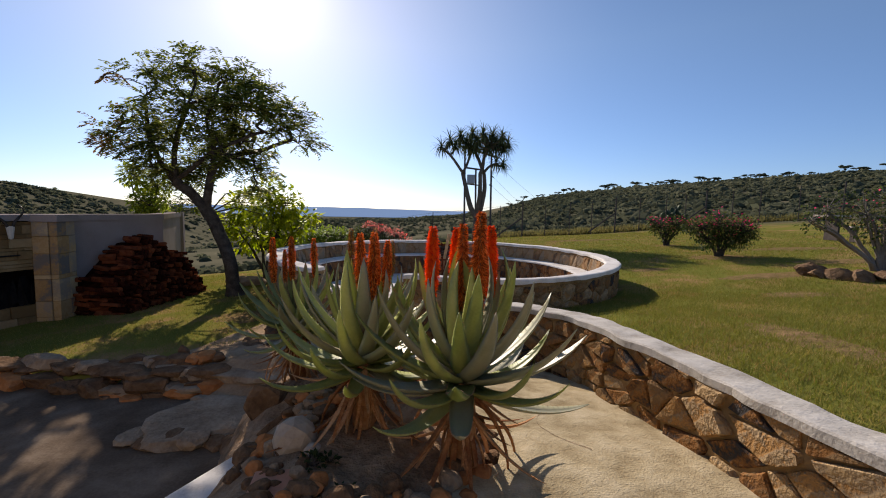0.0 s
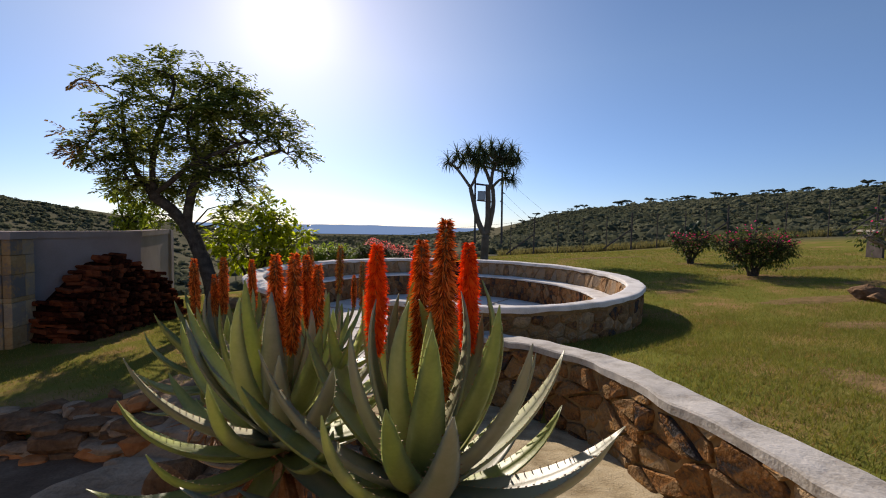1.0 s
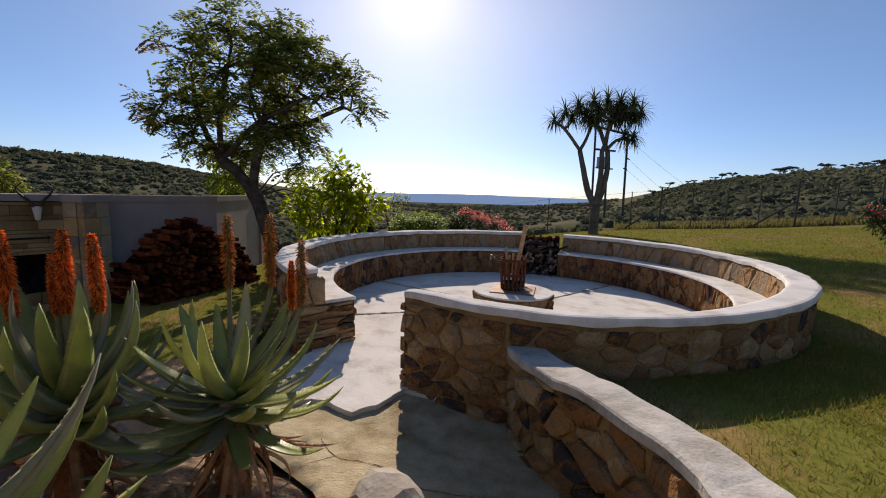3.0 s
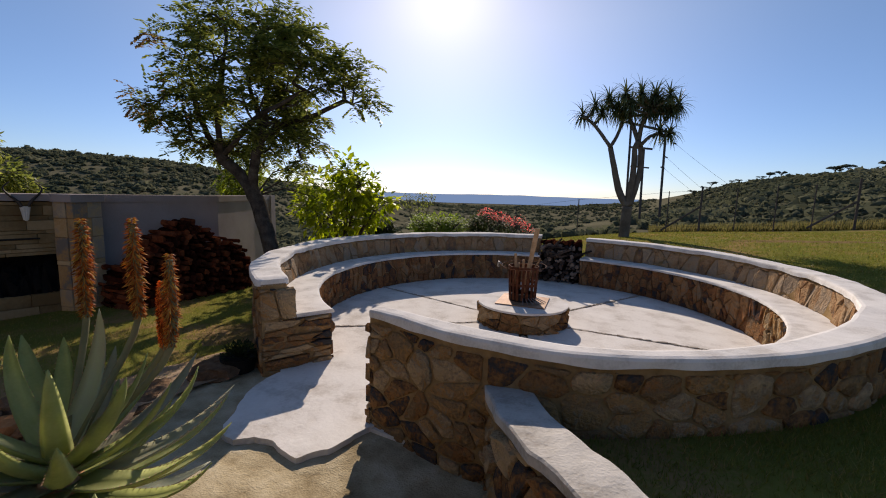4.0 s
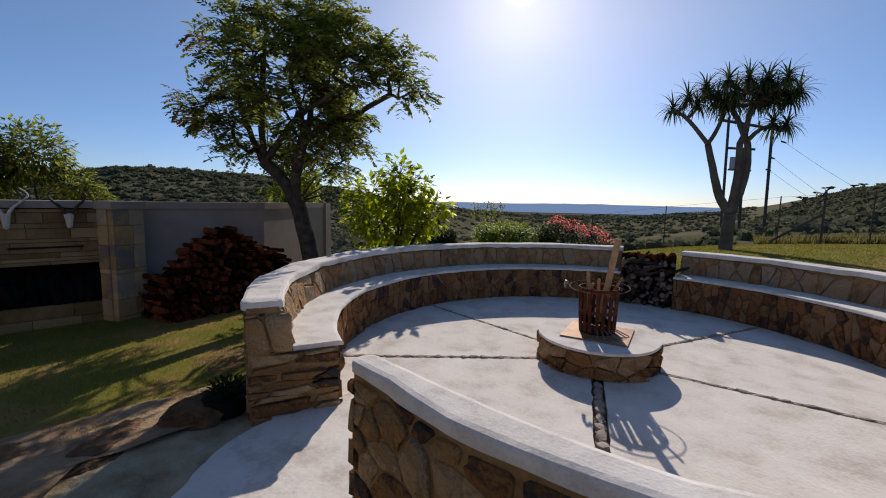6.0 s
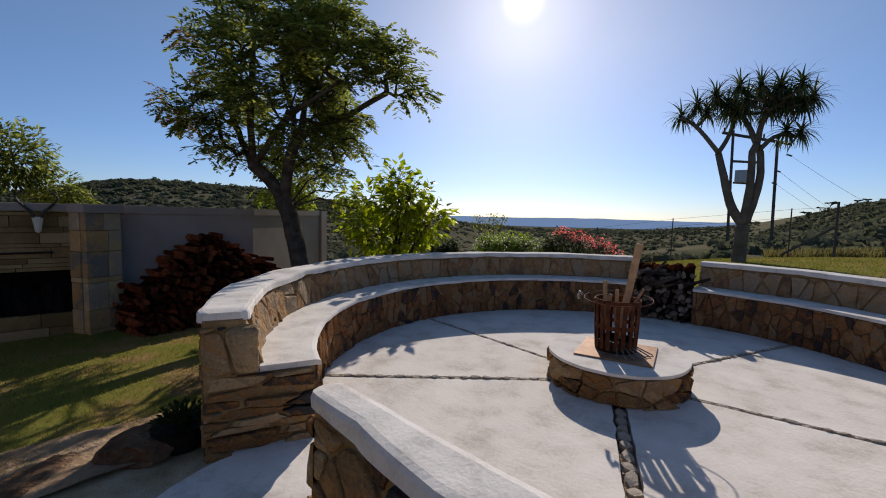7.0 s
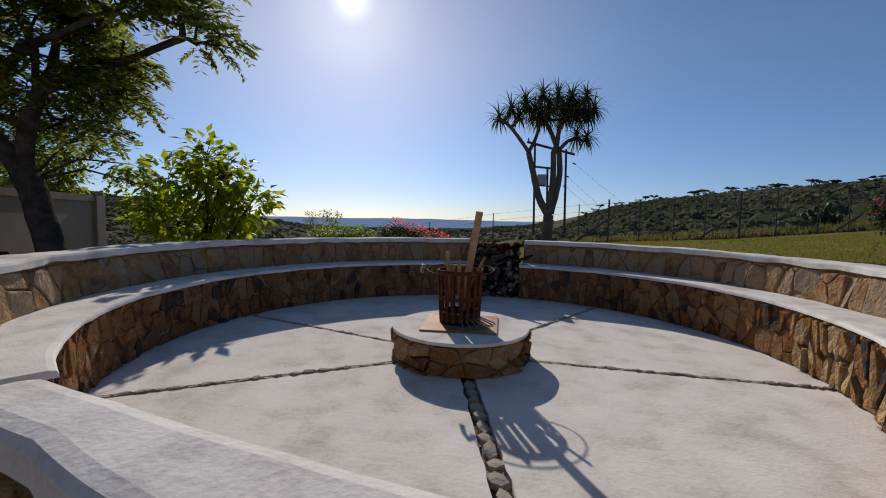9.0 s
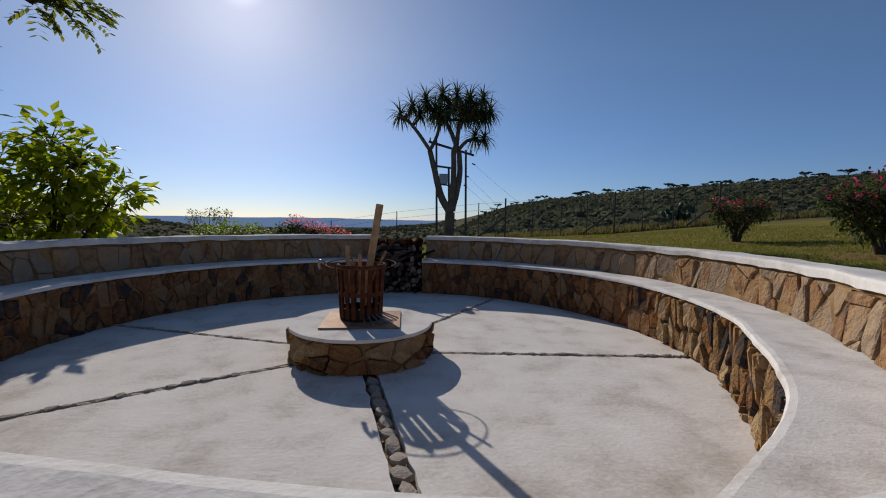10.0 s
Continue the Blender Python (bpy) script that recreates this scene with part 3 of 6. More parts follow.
path = part("pavement", sheet(lambda y: float(np.interp(y, [1.9, 2.7, 3.3, 3.9, 4.4, 4.8, 5.2, 5.6, 6.3], [-.32, .60, .52, .22, -.15, -1.2, -2.1, -2.3, -2.2])), lambda y: float(CURB_X(y)) + .12, np.linspace(-5, 6.3, 110),
                              lambda x, y: float(path_z(y)) + 0.014 * noise.noise((x * 1.3, y * 1.3, 0))), M_path)
tagged(path, "sandy rough concrete garden path with fine cracks", "path", kind="structure")
patio = part("patio", sheet(lambda y: -7.6, lambda y: -.3 - .25 * max(0, y - 3), np.linspace(-5, 4.6, 60), lambda x, y: -.2 + 0.012 * noise.noise((x, y, 3))), M_patio)
tagged(patio, "weathered grey-brown concrete patio", "patio", kind="structure")
riser = part("step_riser", box_bm(.06, 7.0, .52, .01, (-.33, -1.6, -.25)), M_patio)
tagged(riser, "low concrete edge between patio and path", "riser", kind="structure")
SLAB = [(-.36, 5.85), (-.42, 5.68), (-.46, 5.50), (-.58, 5.34), (-.72, 5.37), (-.84, 5.42), (-.97, 5.40), (-1.08, 5.29), (-1.22, 5.33), (-1.38, 5.58), (-1.52, 5.80), (-1.60, 6.08), (-1.50, 6.6), (-1.44, 6.9), (-.30, 6.3)]
bm = bmesh.new()
slab_edge = [p + Vector((.022 * noise.noise(p * 6), .022 * noise.noise(p * 6 + Vector((7, 0, 0))), 0)) + Vector((.008 * noise.noise(p * 23), .008 * noise.noise(p * 23 + Vector((7, 0, 0))), 0))
             for a, b in zip(SLAB, SLAB[1:] + SLAB[:1]) for p in [Vector((*a, 0)).lerp(Vector((*b, 0)), k / 6) for k in range(6)]]
f = bm.faces.new([bm.verts.new((p.x, p.y, .012)) for p in slab_edge][::-1])
g = bmesh.ops.extrude_face_region(bm, geom=[f])
bmesh.ops.translate(bm, verts=[v for v in g["geom"] if isinstance(v, bmesh.types.BMVert)], vec=(0, 0, -.09))
bmesh.ops.recalc_face_normals(bm, faces=bm.faces[:])
tagged(part("entry_slab", bm, M_floor), "pale cement slab with broken edge at the entrance", "slab", kind="structure")


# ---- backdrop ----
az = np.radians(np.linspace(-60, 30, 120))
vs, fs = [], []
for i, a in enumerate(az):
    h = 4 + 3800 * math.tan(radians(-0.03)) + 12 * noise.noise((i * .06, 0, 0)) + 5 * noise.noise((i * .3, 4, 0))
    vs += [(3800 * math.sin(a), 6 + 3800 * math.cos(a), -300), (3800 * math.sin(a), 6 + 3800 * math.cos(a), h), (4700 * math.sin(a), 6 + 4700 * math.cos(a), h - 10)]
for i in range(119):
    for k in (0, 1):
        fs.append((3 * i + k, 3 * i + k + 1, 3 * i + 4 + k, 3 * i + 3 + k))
tagged(part("backdrop", mesh_from("backdrop", vs, fs, True), M_ridge_haze), "far plateau on the skyline, blue haze put into its glowing colour", "plateau", kind="structure")

# ---- leaves and branches ----


def leaf_quads(pile, at, out, size, width, droop=0.3, seed=None, fold=0.25):
    """A pointed leaf of four faces, folded along its rib."""
    r = seed or rng
    d = Vector(out).normalized()
    side = d.cross(Vector((r.uniform(-.4, .4), r.uniform(-.4, .4), 1)))
    if side.length < .05:
        side = Vector((1, 0, 0))
    side.normalize()
    up = side.cross(d)
    a = Vector(at)
    m = a + d * size * .45 + up * (-fold * width * .5)
    t = a + d * size - up * size * droop
    l, rr_ = a + d * size * .4 + side * width * .5, a + d * size * .4 - side * width * .5
    pile.add([a, l, t, rr_, m], [(0, 4, 1), (1, 4, 2), (2, 4, 3), (3, 4, 0)])


def pinnate(pile, at, out, length, pairs, leaflet, r):
    """A feather leaf: pairs of leaflets along a drooping rib."""
    p, d = Vector(at), Vector(out).normalized()
    for i in range(pairs):
        d = (d + Vector((0, 0, -.10))).normalized()
        p = p + d * length / pairs
        s = d.cross(Vector((0, 0, 1)))
        if s.length < .05:
            s = Vector((1, 0, 0))
        s.normalize()
        for sg in (1, -1):
            o = (s * sg + d * .5 + Vector((r.uniform(-.2, .2), r.uniform(-.2, .2), r.uniform(-.35, .1)))).normalized()
            w = o.cross(Vector((r.uniform(-.5, .5), r.uniform(-.5, .5), 1))).normalized() * leaflet * .19
            pile.add([p, p + o * leaflet * .5 + w, p + o * leaflet, p + o * leaflet * .5 - w], [(0, 1, 2, 3)])


def bough(pile, pts, r0, r1, sides=7, rough=0.0):
    line = smooth_line(pts, 0.12)
    n = len(line)
    if rough:
        line = [p + rough * Vector((noise.noise(p * 3), noise.noise(p * 3 + Vector((9, 0, 0))), 0)) for p in line]
    pile.add(*tube(line, [r0 + (r1 - r0) * (i / (n - 1)) ** .8 for i in range(n)], sides))
    return line


def local(pts, base):
    return [Vector(p) - Vector(base) for p in pts]


# ---- big feather-leaved tree ----


def grown(limbs, tips, r, pipe=.0050, least=.004):
    """Twigs that reach from the limbs to every tip, forking as they go; a branch is as thick as the tips it feeds ask for."""
    pos, up, fed, chains = [], [], [], []

    def node(p, parent):
        pos.append(Vector(p))
        up.append(parent)
        fed.append(0)
        return len(pos) - 1

    for pts, start in limbs:
        last = None if start is None else min(range(len(pos)), key=lambda i: (pos[i] - Vector(start)).length)
        chain = [] if last is None else [last]
        for p in smooth_line(pts, .14)[0 if last is None else 1:]:
            p = p + .03 * Vector((noise.noise(p * 4), noise.noise(p * 4 + Vector((9, 0, 0))), 0))
            last = node(p, last)
            chain.append(last)
        chains.append(chain)
    first = len(pos)
    tips = sorted(tips, key=lambda t: min((t - pos[i]).length for i in range(first)))
    leaf_ends = []
    for t in tips:
        arr = np.array([tuple(p) for p in pos])
        d = np.linalg.norm(arr - np.array(tuple(t)), axis=1) + .7 * np.maximum(0, arr[:, 2] - t.z + .05)
        d[:max(3, int(first * .12))] += 1.0
        j = int(np.argmin(d))
        a = pos[j].copy()
        n = max(2, int((t - a).length / .11))
        chain, last = [j], j
        bow = Vector((r.uniform(-.1, .1), r.uniform(-.1, .1), r.uniform(.0, .16))) * (t - a).length
        for k in range(1, n + 1):
            f = k / n
            last = node(a.lerp(t, f) + bow * math.sin(math.pi * f) + Vector((r.gauss(0, .012), r.gauss(0, .012), r.gauss(0, .012))), last)
            chain.append(last)
        chains.append(chain)
        leaf_ends.append((last, (pos[last] - pos[chain[-2]]).normalized()))
        while last is not None:
            fed[last] += 1
            last = up[last]
    wood = Pile()
    for c in chains:
        rad = [max(least, pipe * math.sqrt(max(1, fed[i]))) for i in c]
        if len(rad) > 1:
            rad[0] = min(rad[0], rad[1] * 1.25)
        wood.add(*tube([pos[i] for i in c], rad, 9 if rad[0] > .05 else (6 if rad[0] > .012 else 4), False))
    return wood, [(pos[i], d) for i, d in leaf_ends]


r = random.Random(3)
TB = Vector((-4.34, 8.84, -.2))
tree = thing("shade_tree", TB, "leaning tree with feathery dark green crown, backlit", "tree")
LAT, DEP = Vector((.92, .39, 0)), Vector((-.39, .92, 0))
MID = Vector((-4.75, 8.75, 0)) - TB
fork = Vector((-4.97, 8.98, 1.60)) - TB
bend = Vector((-5.48, 8.78, 2.16)) - TB
rise = Vector((-4.86, 9.06, 2.45)) - TB
limbs = [([(.02, 0, -.06), (-.03, .0, .35), (-.19, .05, 1.02), fork], None),
         ([fork, fork.lerp(bend, .5) + Vector((0, 0, .03)), bend], fork),
         ([fork, fork + Vector((.06, .0, .42)), rise], fork),
         ([bend, bend + Vector((.04, -.06, .5)), bend + Vector((.30, -.2, 1.1)), bend + Vector((.75, -.4, 1.8))], bend),
         ([bend, bend + Vector((-.28, -.02, .38)), bend + Vector((-.42, -.1, .85)), bend + Vector((-.38, -.25, 1.6))], bend),
         ([bend, bend + Vector((.30, .02, .22)), bend + Vector((.85, .0, .62)), bend + Vector((1.6, .2, 1.0))], bend),
         ([rise, rise + Vector((.08, -.06, .45)), rise + Vector((.02, -.2, .95)), rise + Vector((.35, -.3, 1.5))], rise),
         ([rise, rise + Vector((.35, .15, .28)), rise + Vector((.85, .30, .42)), rise + Vector((1.5, .45, .68))], rise),
         ([rise, rise + Vector((-.15, .3, .5)), rise + Vector((-.3, .5, 1.2))], rise)]
# lobes of the crown: across the view of the walk, in depth, height and radius
LOBES = [(-.3, -.3, 4.42, .38), (-.95, .1, 4.28, .34), (-1.55, -.1, 4.18, .17), (.3, .2, 4.38, .40), (.85, -.2, 4.15, .40), (1.25, .3, 3.80, .38), (1.62, .1, 3.45, .36), (1.95, 0, 3.15, .24),
         (1.2, -.4, 3.25, .30), (-1.25, .3, 3.45, .40), (-1.6, -.2, 3.0, .26), (-1.75, .1, 2.78, .14), (-1.15, -.4, 2.75, .38), (-1.2, .3, 2.42, .28), (-.85, .5, 2.3, .26), (.7, .4, 2.75, .40),
         (.95, 0, 2.45, .28), (.75, -.2, 2.10, .22), (.3, -.5, 2.55, .28), (0, .6, 3.7, .40), (-.5, -.7, 3.65, .40), (.5, -.6, 3.75, .38), (-.7, 0, 3.15, .36), (.2, .1, 3.2, .36), (.6, .3, 3.3, .34),
         (0, -.9, 3.05, .26), (.9, -.7, 3.65, .34), (-.2, .8, 4.0, .34),
         # hidden lobes behind the crown, added to throw shade on the lawn
         (-.9, 1.2, 2.5, .38), (-.3, 1.5, 2.7, .42), (-1.2, 1.0, 3.1, .38), (.1, 1.3, 3.2, .38), (-.6, 1.9, 2.35, .38), (-.1, 2.0, 3.0, .40)]
tips = []
for la, de, z, rad in LOBES:
    c = MID + LAT * (la * .98 + .05) + DEP * de * .85 + Vector((0, 0, z - .09 * max(0, z - 3.2)))
    for k in range(max(7, int(255 * rad * rad))):
        q = Vector((r.gauss(0, 1), r.gauss(0, 1), r.gauss(0, .62))).normalized() * rad * r.uniform(.3, 1.12)
        tips.append(c + q)
wood, ends = grown(limbs, tips, r, .0041)
wood.add(*tube([(.03, 0, -.10), (.02, 0, .02), (0, 0, .16), (-.03, .0, .36)], [.26, .20, .155, .12], 12, False))
crown, dry, low = Pile(), Pile(), Pile()
for p, d in ends:
    brown = (p - MID).dot(LAT) < -1.45 and r.random() < .45
    for m in range(3 if r.random() < .8 else 2):
        o = (d * .7 + Vector((r.uniform(-1, 1), r.uniform(-1, 1), r.uniform(-.35, .45)))).normalized()
        pinnate(dry if brown else crown, p, o, r.uniform(.20, .32), r.randint(5, 7), r.uniform(.085, .125), r)
part("trunk", wood.mesh("trunk", True), M_bark, tree)
part("crown", crown.mesh("crown"), M_leaf, tree)["kind"] = "stuff"
part("dry_spray", dry.mesh("dry_spray"), M_leaf_dry, tree, "dry brown seed sprays")["kind"] = "stuff"
# leaves on low shoots behind the fork, their full sun put into the colour
shoots = Pile()
for la, de, z, rad in ((-.55, .9, 1.85, .26), (-.95, 1.1, 1.8, .18), (.75, .7, 1.75, .26), (.95, .5, 1.5, .17), (.55, .5, 2.05, .2)):
    c = MID + LAT * (la * .98 + .05) + DEP * de * .85 + Vector((0, 0, z - .09 * max(0, z - 3.2)))
    shoots.add(*tube([fork + Vector((0, .05, -.1)), fork.lerp(c, .5) + Vector((0, 0, .1)), c], [.02, .013, .006], 5, False))
    for k in range(int(420 * rad * rad)):
        q = Vector((r.gauss(0, 1), r.gauss(0, 1), r.gauss(0, .6))).normalized() * rad * r.uniform(.2, 1)
        pinnate(low, c + q, q + Vector((0, 0, -.1)), r.uniform(.16, .26), 5, r.uniform(.08, .12), r)
part("low_shoot", shoots.mesh("low_shoot", True), M_bark, tree)
part("low_foliage", low.mesh("low_foliage"), M_leaf_sun, tree, "sunlit yellow-green leaves")["kind"] = "stuff"

# ---- broad-leaved bushes ----


def bush(name, base, blobs, material, leaf, count, label, stems=5, seed=1, bract=None, bark=M_bark, category="bush", top_bract=0.0, group=""):
    """Stems that rise from one foot into leafy lobes (x, y, z, radius) given relative to the foot."""
    r = random.Random(seed)
    ob = thing(name, base, label, category, group)
    st, lv, br = Pile(), Pile(), Pile()
    for i in range(stems):
        x, y, z, rad = blobs[i % len(blobs)]
        tip = Vector((x, y, z)) + Vector((r.uniform(-.3, .3) * rad, r.uniform(-.3, .3) * rad, 0))
        bough(st, [Vector((r.uniform(-.05, .05), r.uniform(-.05, .05), -.05)), Vector((tip.x * .35, tip.y * .35, tip.z * .45)), tip], .03 + .015 * leaf * 10, .010, 6, .06)
    tot = sum(b[3] ** 2 for b in blobs)
    for x, y, z, rad in blobs:
        c = Vector((x, y, z))
        n = int(count * rad * rad / tot)
        for k in range(n):
            q = Vector((r.gauss(0, 1), r.gauss(0, 1), r.gauss(0, .8))).normalized() * rad * (r.uniform(.25, 1.0) ** .6) * (1 + .3 * noise.noise((x * 3 + k * .01, y, z)))
            p = c + q
            if k % (9 if count < 5000 else 60) == 0:
                st.add(*tube([c + q * .1, c + q * .55, p], [.008, .006, .003], 4, False))
            o = (q.normalized() + Vector((r.uniform(-.8, .8), r.uniform(-.8, .8), r.uniform(-.7, .4)))).normalized()
            s = leaf * r.uniform(.7, 1.25)
            is_b = bract and q.z > rad * .15 and r.random() < top_bract
            leaf_quads(br if is_b else lv, p, o, s * (.8 if is_b else 1), s * .58, r.uniform(.1, .4), r)
    part("stem", st.mesh("stems", True), bark, ob)
    part("foliage", lv.mesh("foliage"), material, ob)["kind"] = "stuff"
    if bract and br.v:
        part("flower", br.mesh("flower"), bract, ob, "papery bright bracts")["kind"] = "stuff"
    return ob


bush("leafy_shrub", (-4.75, 11.2, -.3), [(-1.0, .1, 1.55, .45), (-.6, 0, 2.0, .45), (.05, .1, 2.35, .42), (.6, -.1, 2.05, .45), (1.05, .1, 1.75, .24), (.9, 0, 1.5, .33), (.2, 0, 1.8, .55), (.3, .1, 1.25, .5), (-.45, 0, 1.25, .5), (1.3, 0, 1.75, .13)],
     M_lime, .185, 1700, "bright lime-green broad-leaved shrub lit from behind", 8, 5)
bush("wall_tree", (-10.2, 7.0, -.9), [(0, -.9, 2.6, .6), (.2, -.1, 3.2, .65), (.1, .5, 2.6, .45), (0, -1.6, 2.5, .7), (0, .9, 2.35, .3), (0, -.6, 3.0, .5)], M_leaf, .11, 8000, "green tree crown showing over the garden wall", 6, 6, category="tree")
bush("low_shrub", (-7.9, 11.3, -.4), [(0, 0, 1.8, .40), (.1, -.4, 2.1, .38), (-.2, .3, 2.2, .42), (.1, .1, 2.6, .38), (-.2, -.3, 2.8, .35)],
     M_leaf_sun, .12, 2000, "sunlit shrub behind the garden wall", 5, 8)
bush("weed_tuft", (-.42, 2.52, .27), [(0, 0, .07, .06), (.07, .04, .05, .05), (-.04, .06, .05, .05)], M_shrub, .035, 200, "small green weed tuft in the aloe bed", 4, 71, category="weed")
bush("weed_tuft", (-.20, 2.34, .28), [(0, 0, .04, .05), (.06, -.03, .03, .04)], M_shrub, .03, 120, "small green weed tuft in the aloe bed", 4, 72, category="weed")
bush("hedge_bush", (-5.0, 17.2, -.6), [(-.8, 0, 1.05, .46), (-.1, 0, 1.1, .48), (.55, 0, 1.08, .46), (-.5, 0, .75, .4), (.3, 0, .75, .4)], M_hedge, .10, 4200, "clipped yellow-green hedge bush", 6, 9)
bush("hedge_bush", (-7.3, 17.2, -.7), [(0, 0, .95, .38), (-.5, 0, .9, .33)], M_shrub, .10, 2000, "dark green rounded hedge bush", 5, 10)
bush("hedge_bush", (-3.9, 18.0, -.6), [(0, 0, 1.15, .45), (0, 0, .75, .4)], M_bougain, .10, 1800, "dark green rounded hedge bush", 4, 11)
bush("sapling", (-13.6, 32.0, -2.9), [(-.8, 0, 3.9, .55), (.7, 0, 4.0, .55), (0, 0, 2.9, .6), (.1, 0, 4.3, .35), (1.2, 0, 4.3, .25), (-1.1, 0, 4.3, .2)], M_leaf, .17, 620, "thin young tree with sparse leaves", 9, 12, category="tree")
bush("bougainvillea_bush", (-2.9, 17.4, -.3), [(-.45, 0, 1.15, .36), (.05, 0, 1.0, .4), (.6, .1, .85, .4), (1.0, .1, .7, .3)], M_shrub, .08, 1500, "coral-pink bougainvillea in full flower", 6, 13, M_coral, top_bract=.92)
bush("bougainvillea_bush", (6.75, 11.05, .70), [(-.45, 0, .72, .36), (0, .1, .80, .42), (.4, -.1, .74, .40), (.7, .1, .66, .30), (.1, 0, .5, .36), (-.3, 0, .45, .3), (.45, 0, .45, .28), (-.75, 0, .75, .18)], M_bougain, .07, 3600,
     "bougainvillea with flat magenta-topped crown on bare stems", 8, 14, M_bract, M_bark, top_bract=.20, group="bougainvilleas on the lawn")
bush("bougainvillea_bush", (7.0, 14.2, .71), [(-.25, 0, .62, .34), (.2, 0, .72, .36), (.5, 0, .74, .28), (-.5, 0, .78, .2), (0, 0, .42, .3)], M_bougain, .075, 1700,
     "smaller bougainvillea leaning, with dull pink top", 6, 15, M_bract, M_bark, top_bract=.2, group="bougainvilleas on the lawn")
bush("bougainvillea_bush", (8.0, 8.3, .72), [(-1.3, 0, .95, .26), (-.9, .2, 1.15, .38), (-.4, 0, 1.1, .45), (.1, 0, 1.25, .5), (.7, 0, 1.2, .5), (-.2, 0, .8, .35)], M_bougain, .06, 2000,
     "open bougainvillea, mostly bare twigs with few red flowers", 26, 16, M_bract, M_grey_bark, top_bract=.07, group="bougainvilleas on the lawn")

# ---- tree aloe ----
r = random.Random(21)
DB = Vector((1.04, 19.3, .33))
dtree = thing("tree_aloe", DB, "tall forked tree aloe with drooping strap-leaf rosettes", "tree")


def aloe_pt(x, z, dy=0.0):
    return Vector((x, 19.3 + dy, z)) - DB


split, left_split, right_split = (1.06, 1.37), (.36, 3.39), (1.23, 3.56)
A_LIMBS = [([(1.03, .15), (1.04, .8), split], .19, .165, 0), ([split, (.74, 1.94), (.47, 3.0), left_split], .135, .085, .1), ([left_split, (.04, 3.84), (-.29, 4.21), (-.57, 4.40)], .065, .05, -.3),
           ([left_split, (.55, 3.76), (.65, 4.17), (.66, 4.6)], .065, .05, .3), ([split, (1.16, 2.51), (1.15, 3.34), right_split], .12, .085, -.15), ([(1.12, 1.42), (1.35, 2.5), (1.33, 3.33), right_split], .115, .085, .15),
           ([(1.31, 3.42), (1.59, 3.72), (1.89, 3.80)], .065, .05, .1), ([right_split, (1.02, 4.09), (.80, 4.55)], .085, .055, .3), ([right_split, (1.33, 4.15), (1.60, 4.6)], .085, .055, -.2)]
tk, joints = Pile(), []
for pts, r0, r1, dy in A_LIMBS:
    q = [aloe_pt(x, z, dy * i / (len(pts) - 1)) for i, (x, z) in enumerate(pts)]
    joints += bough(tk, q, r0, r1, 10, .015)[-6:]
HEADS = [(-.62, 4.43), (-.20, 4.86), (.22, 5.02), (.71, 5.10), (1.19, 5.10), (1.65, 5.08), (2.06, 4.98), (2.28, 4.70), (.50, 4.66), (.98, 4.70), (1.45, 4.72), (1.88, 4.60), (2.14, 4.45), (.77, 4.36), (1.40, 4.40), (1.89, 3.82), (2.08, 3.74), (.06, 4.56)]
cr = Pile()
for x, z in HEADS:
    for dy in ((r.uniform(-.7, .0), r.uniform(.1, .8)) if z > 4.5 and .1 < x < 2.2 else (r.uniform(-.15, .15),)):
        h = aloe_pt(x + r.uniform(-.06, .06), z - .16 * max(0, min(1, (z - 4.4) * 2)), dy)
        near = min(joints, key=lambda p: (p - h).length + .5 * max(0, p.z - h.z))
        bough(tk, [near, near.lerp(h, .5) + Vector((0, 0, -.06)), h + Vector((0, 0, -.05))], .050, .038, 7, .015)
        for k in range(52):
            a, e = k * 2.39996 + r.uniform(-.2, .2), 1.35 - 1.75 * (k / 52) ** .8 + r.uniform(-.15, .15)
            d = Vector((math.cos(a) * math.cos(e), math.sin(a) * math.cos(e), math.sin(e)))
            ln, w = r.uniform(.46, .68), .030
            sag = .22 + .16 * (k / 52) + r.uniform(-.05, .05)
            p, sd = h + Vector((0, 0, .10 * (1 - k / 52))), d.cross(Vector((0, 0, 1)))
            sd = sd.normalized() if sd.length > .05 else Vector((1, 0, 0))
            vs = []
            for j in range(6):
                ww = w * (1 - j / 5.0) ** .8 + .002
                vs += [p + sd * ww, p + Vector((0, 0, -.3 * ww)), p - sd * ww]
                d = (d + Vector((0, 0, -sag))).normalized()
                p = p + d * ln / 5
            cr.add(vs, [f for j in range(5) for f in ((3 * j, 3 * j + 1, 3 * j + 4, 3 * j + 3), (3 * j + 1, 3 * j + 2, 3 * j + 5, 3 * j + 4))])
part("trunk", tk.mesh("trunk", True), M_aloe_bark, dtree, "smooth grey forked trunk")
part("crown", cr.mesh("crown"), M_strap, dtree, "rosettes of drooping strap leaves")

# ---- power poles ----


def rod(a, b, rad, sides=8):
    return mesh_from("rod", *tube([a, b], [rad, rad * .9], sides))


poles = thing("power_pole", (2.2, 48, -2), "timber power pole frame with transformer box and crossarms", "power pole")
for x0, x1, z0, h in ((.86, .62, -5, 9.1), (3.8, 3.6, -5, 8.2), (2.14, 1.9, -5, 6.5)):
    part("post", rod((x0 - 2.2, 0, z0 + 2), (x1 - 2.2, 0, h + 2), .12), M_pole, poles)
part("crossarm", rod((-2.35, -.1, 10.96), (2.22, -.1, 9.66), .13), M_pole, poles)
part("crossarm", rod((-1.57, -.1, 8.54), (.43, -.1, 8.31), .11), M_pole, poles)
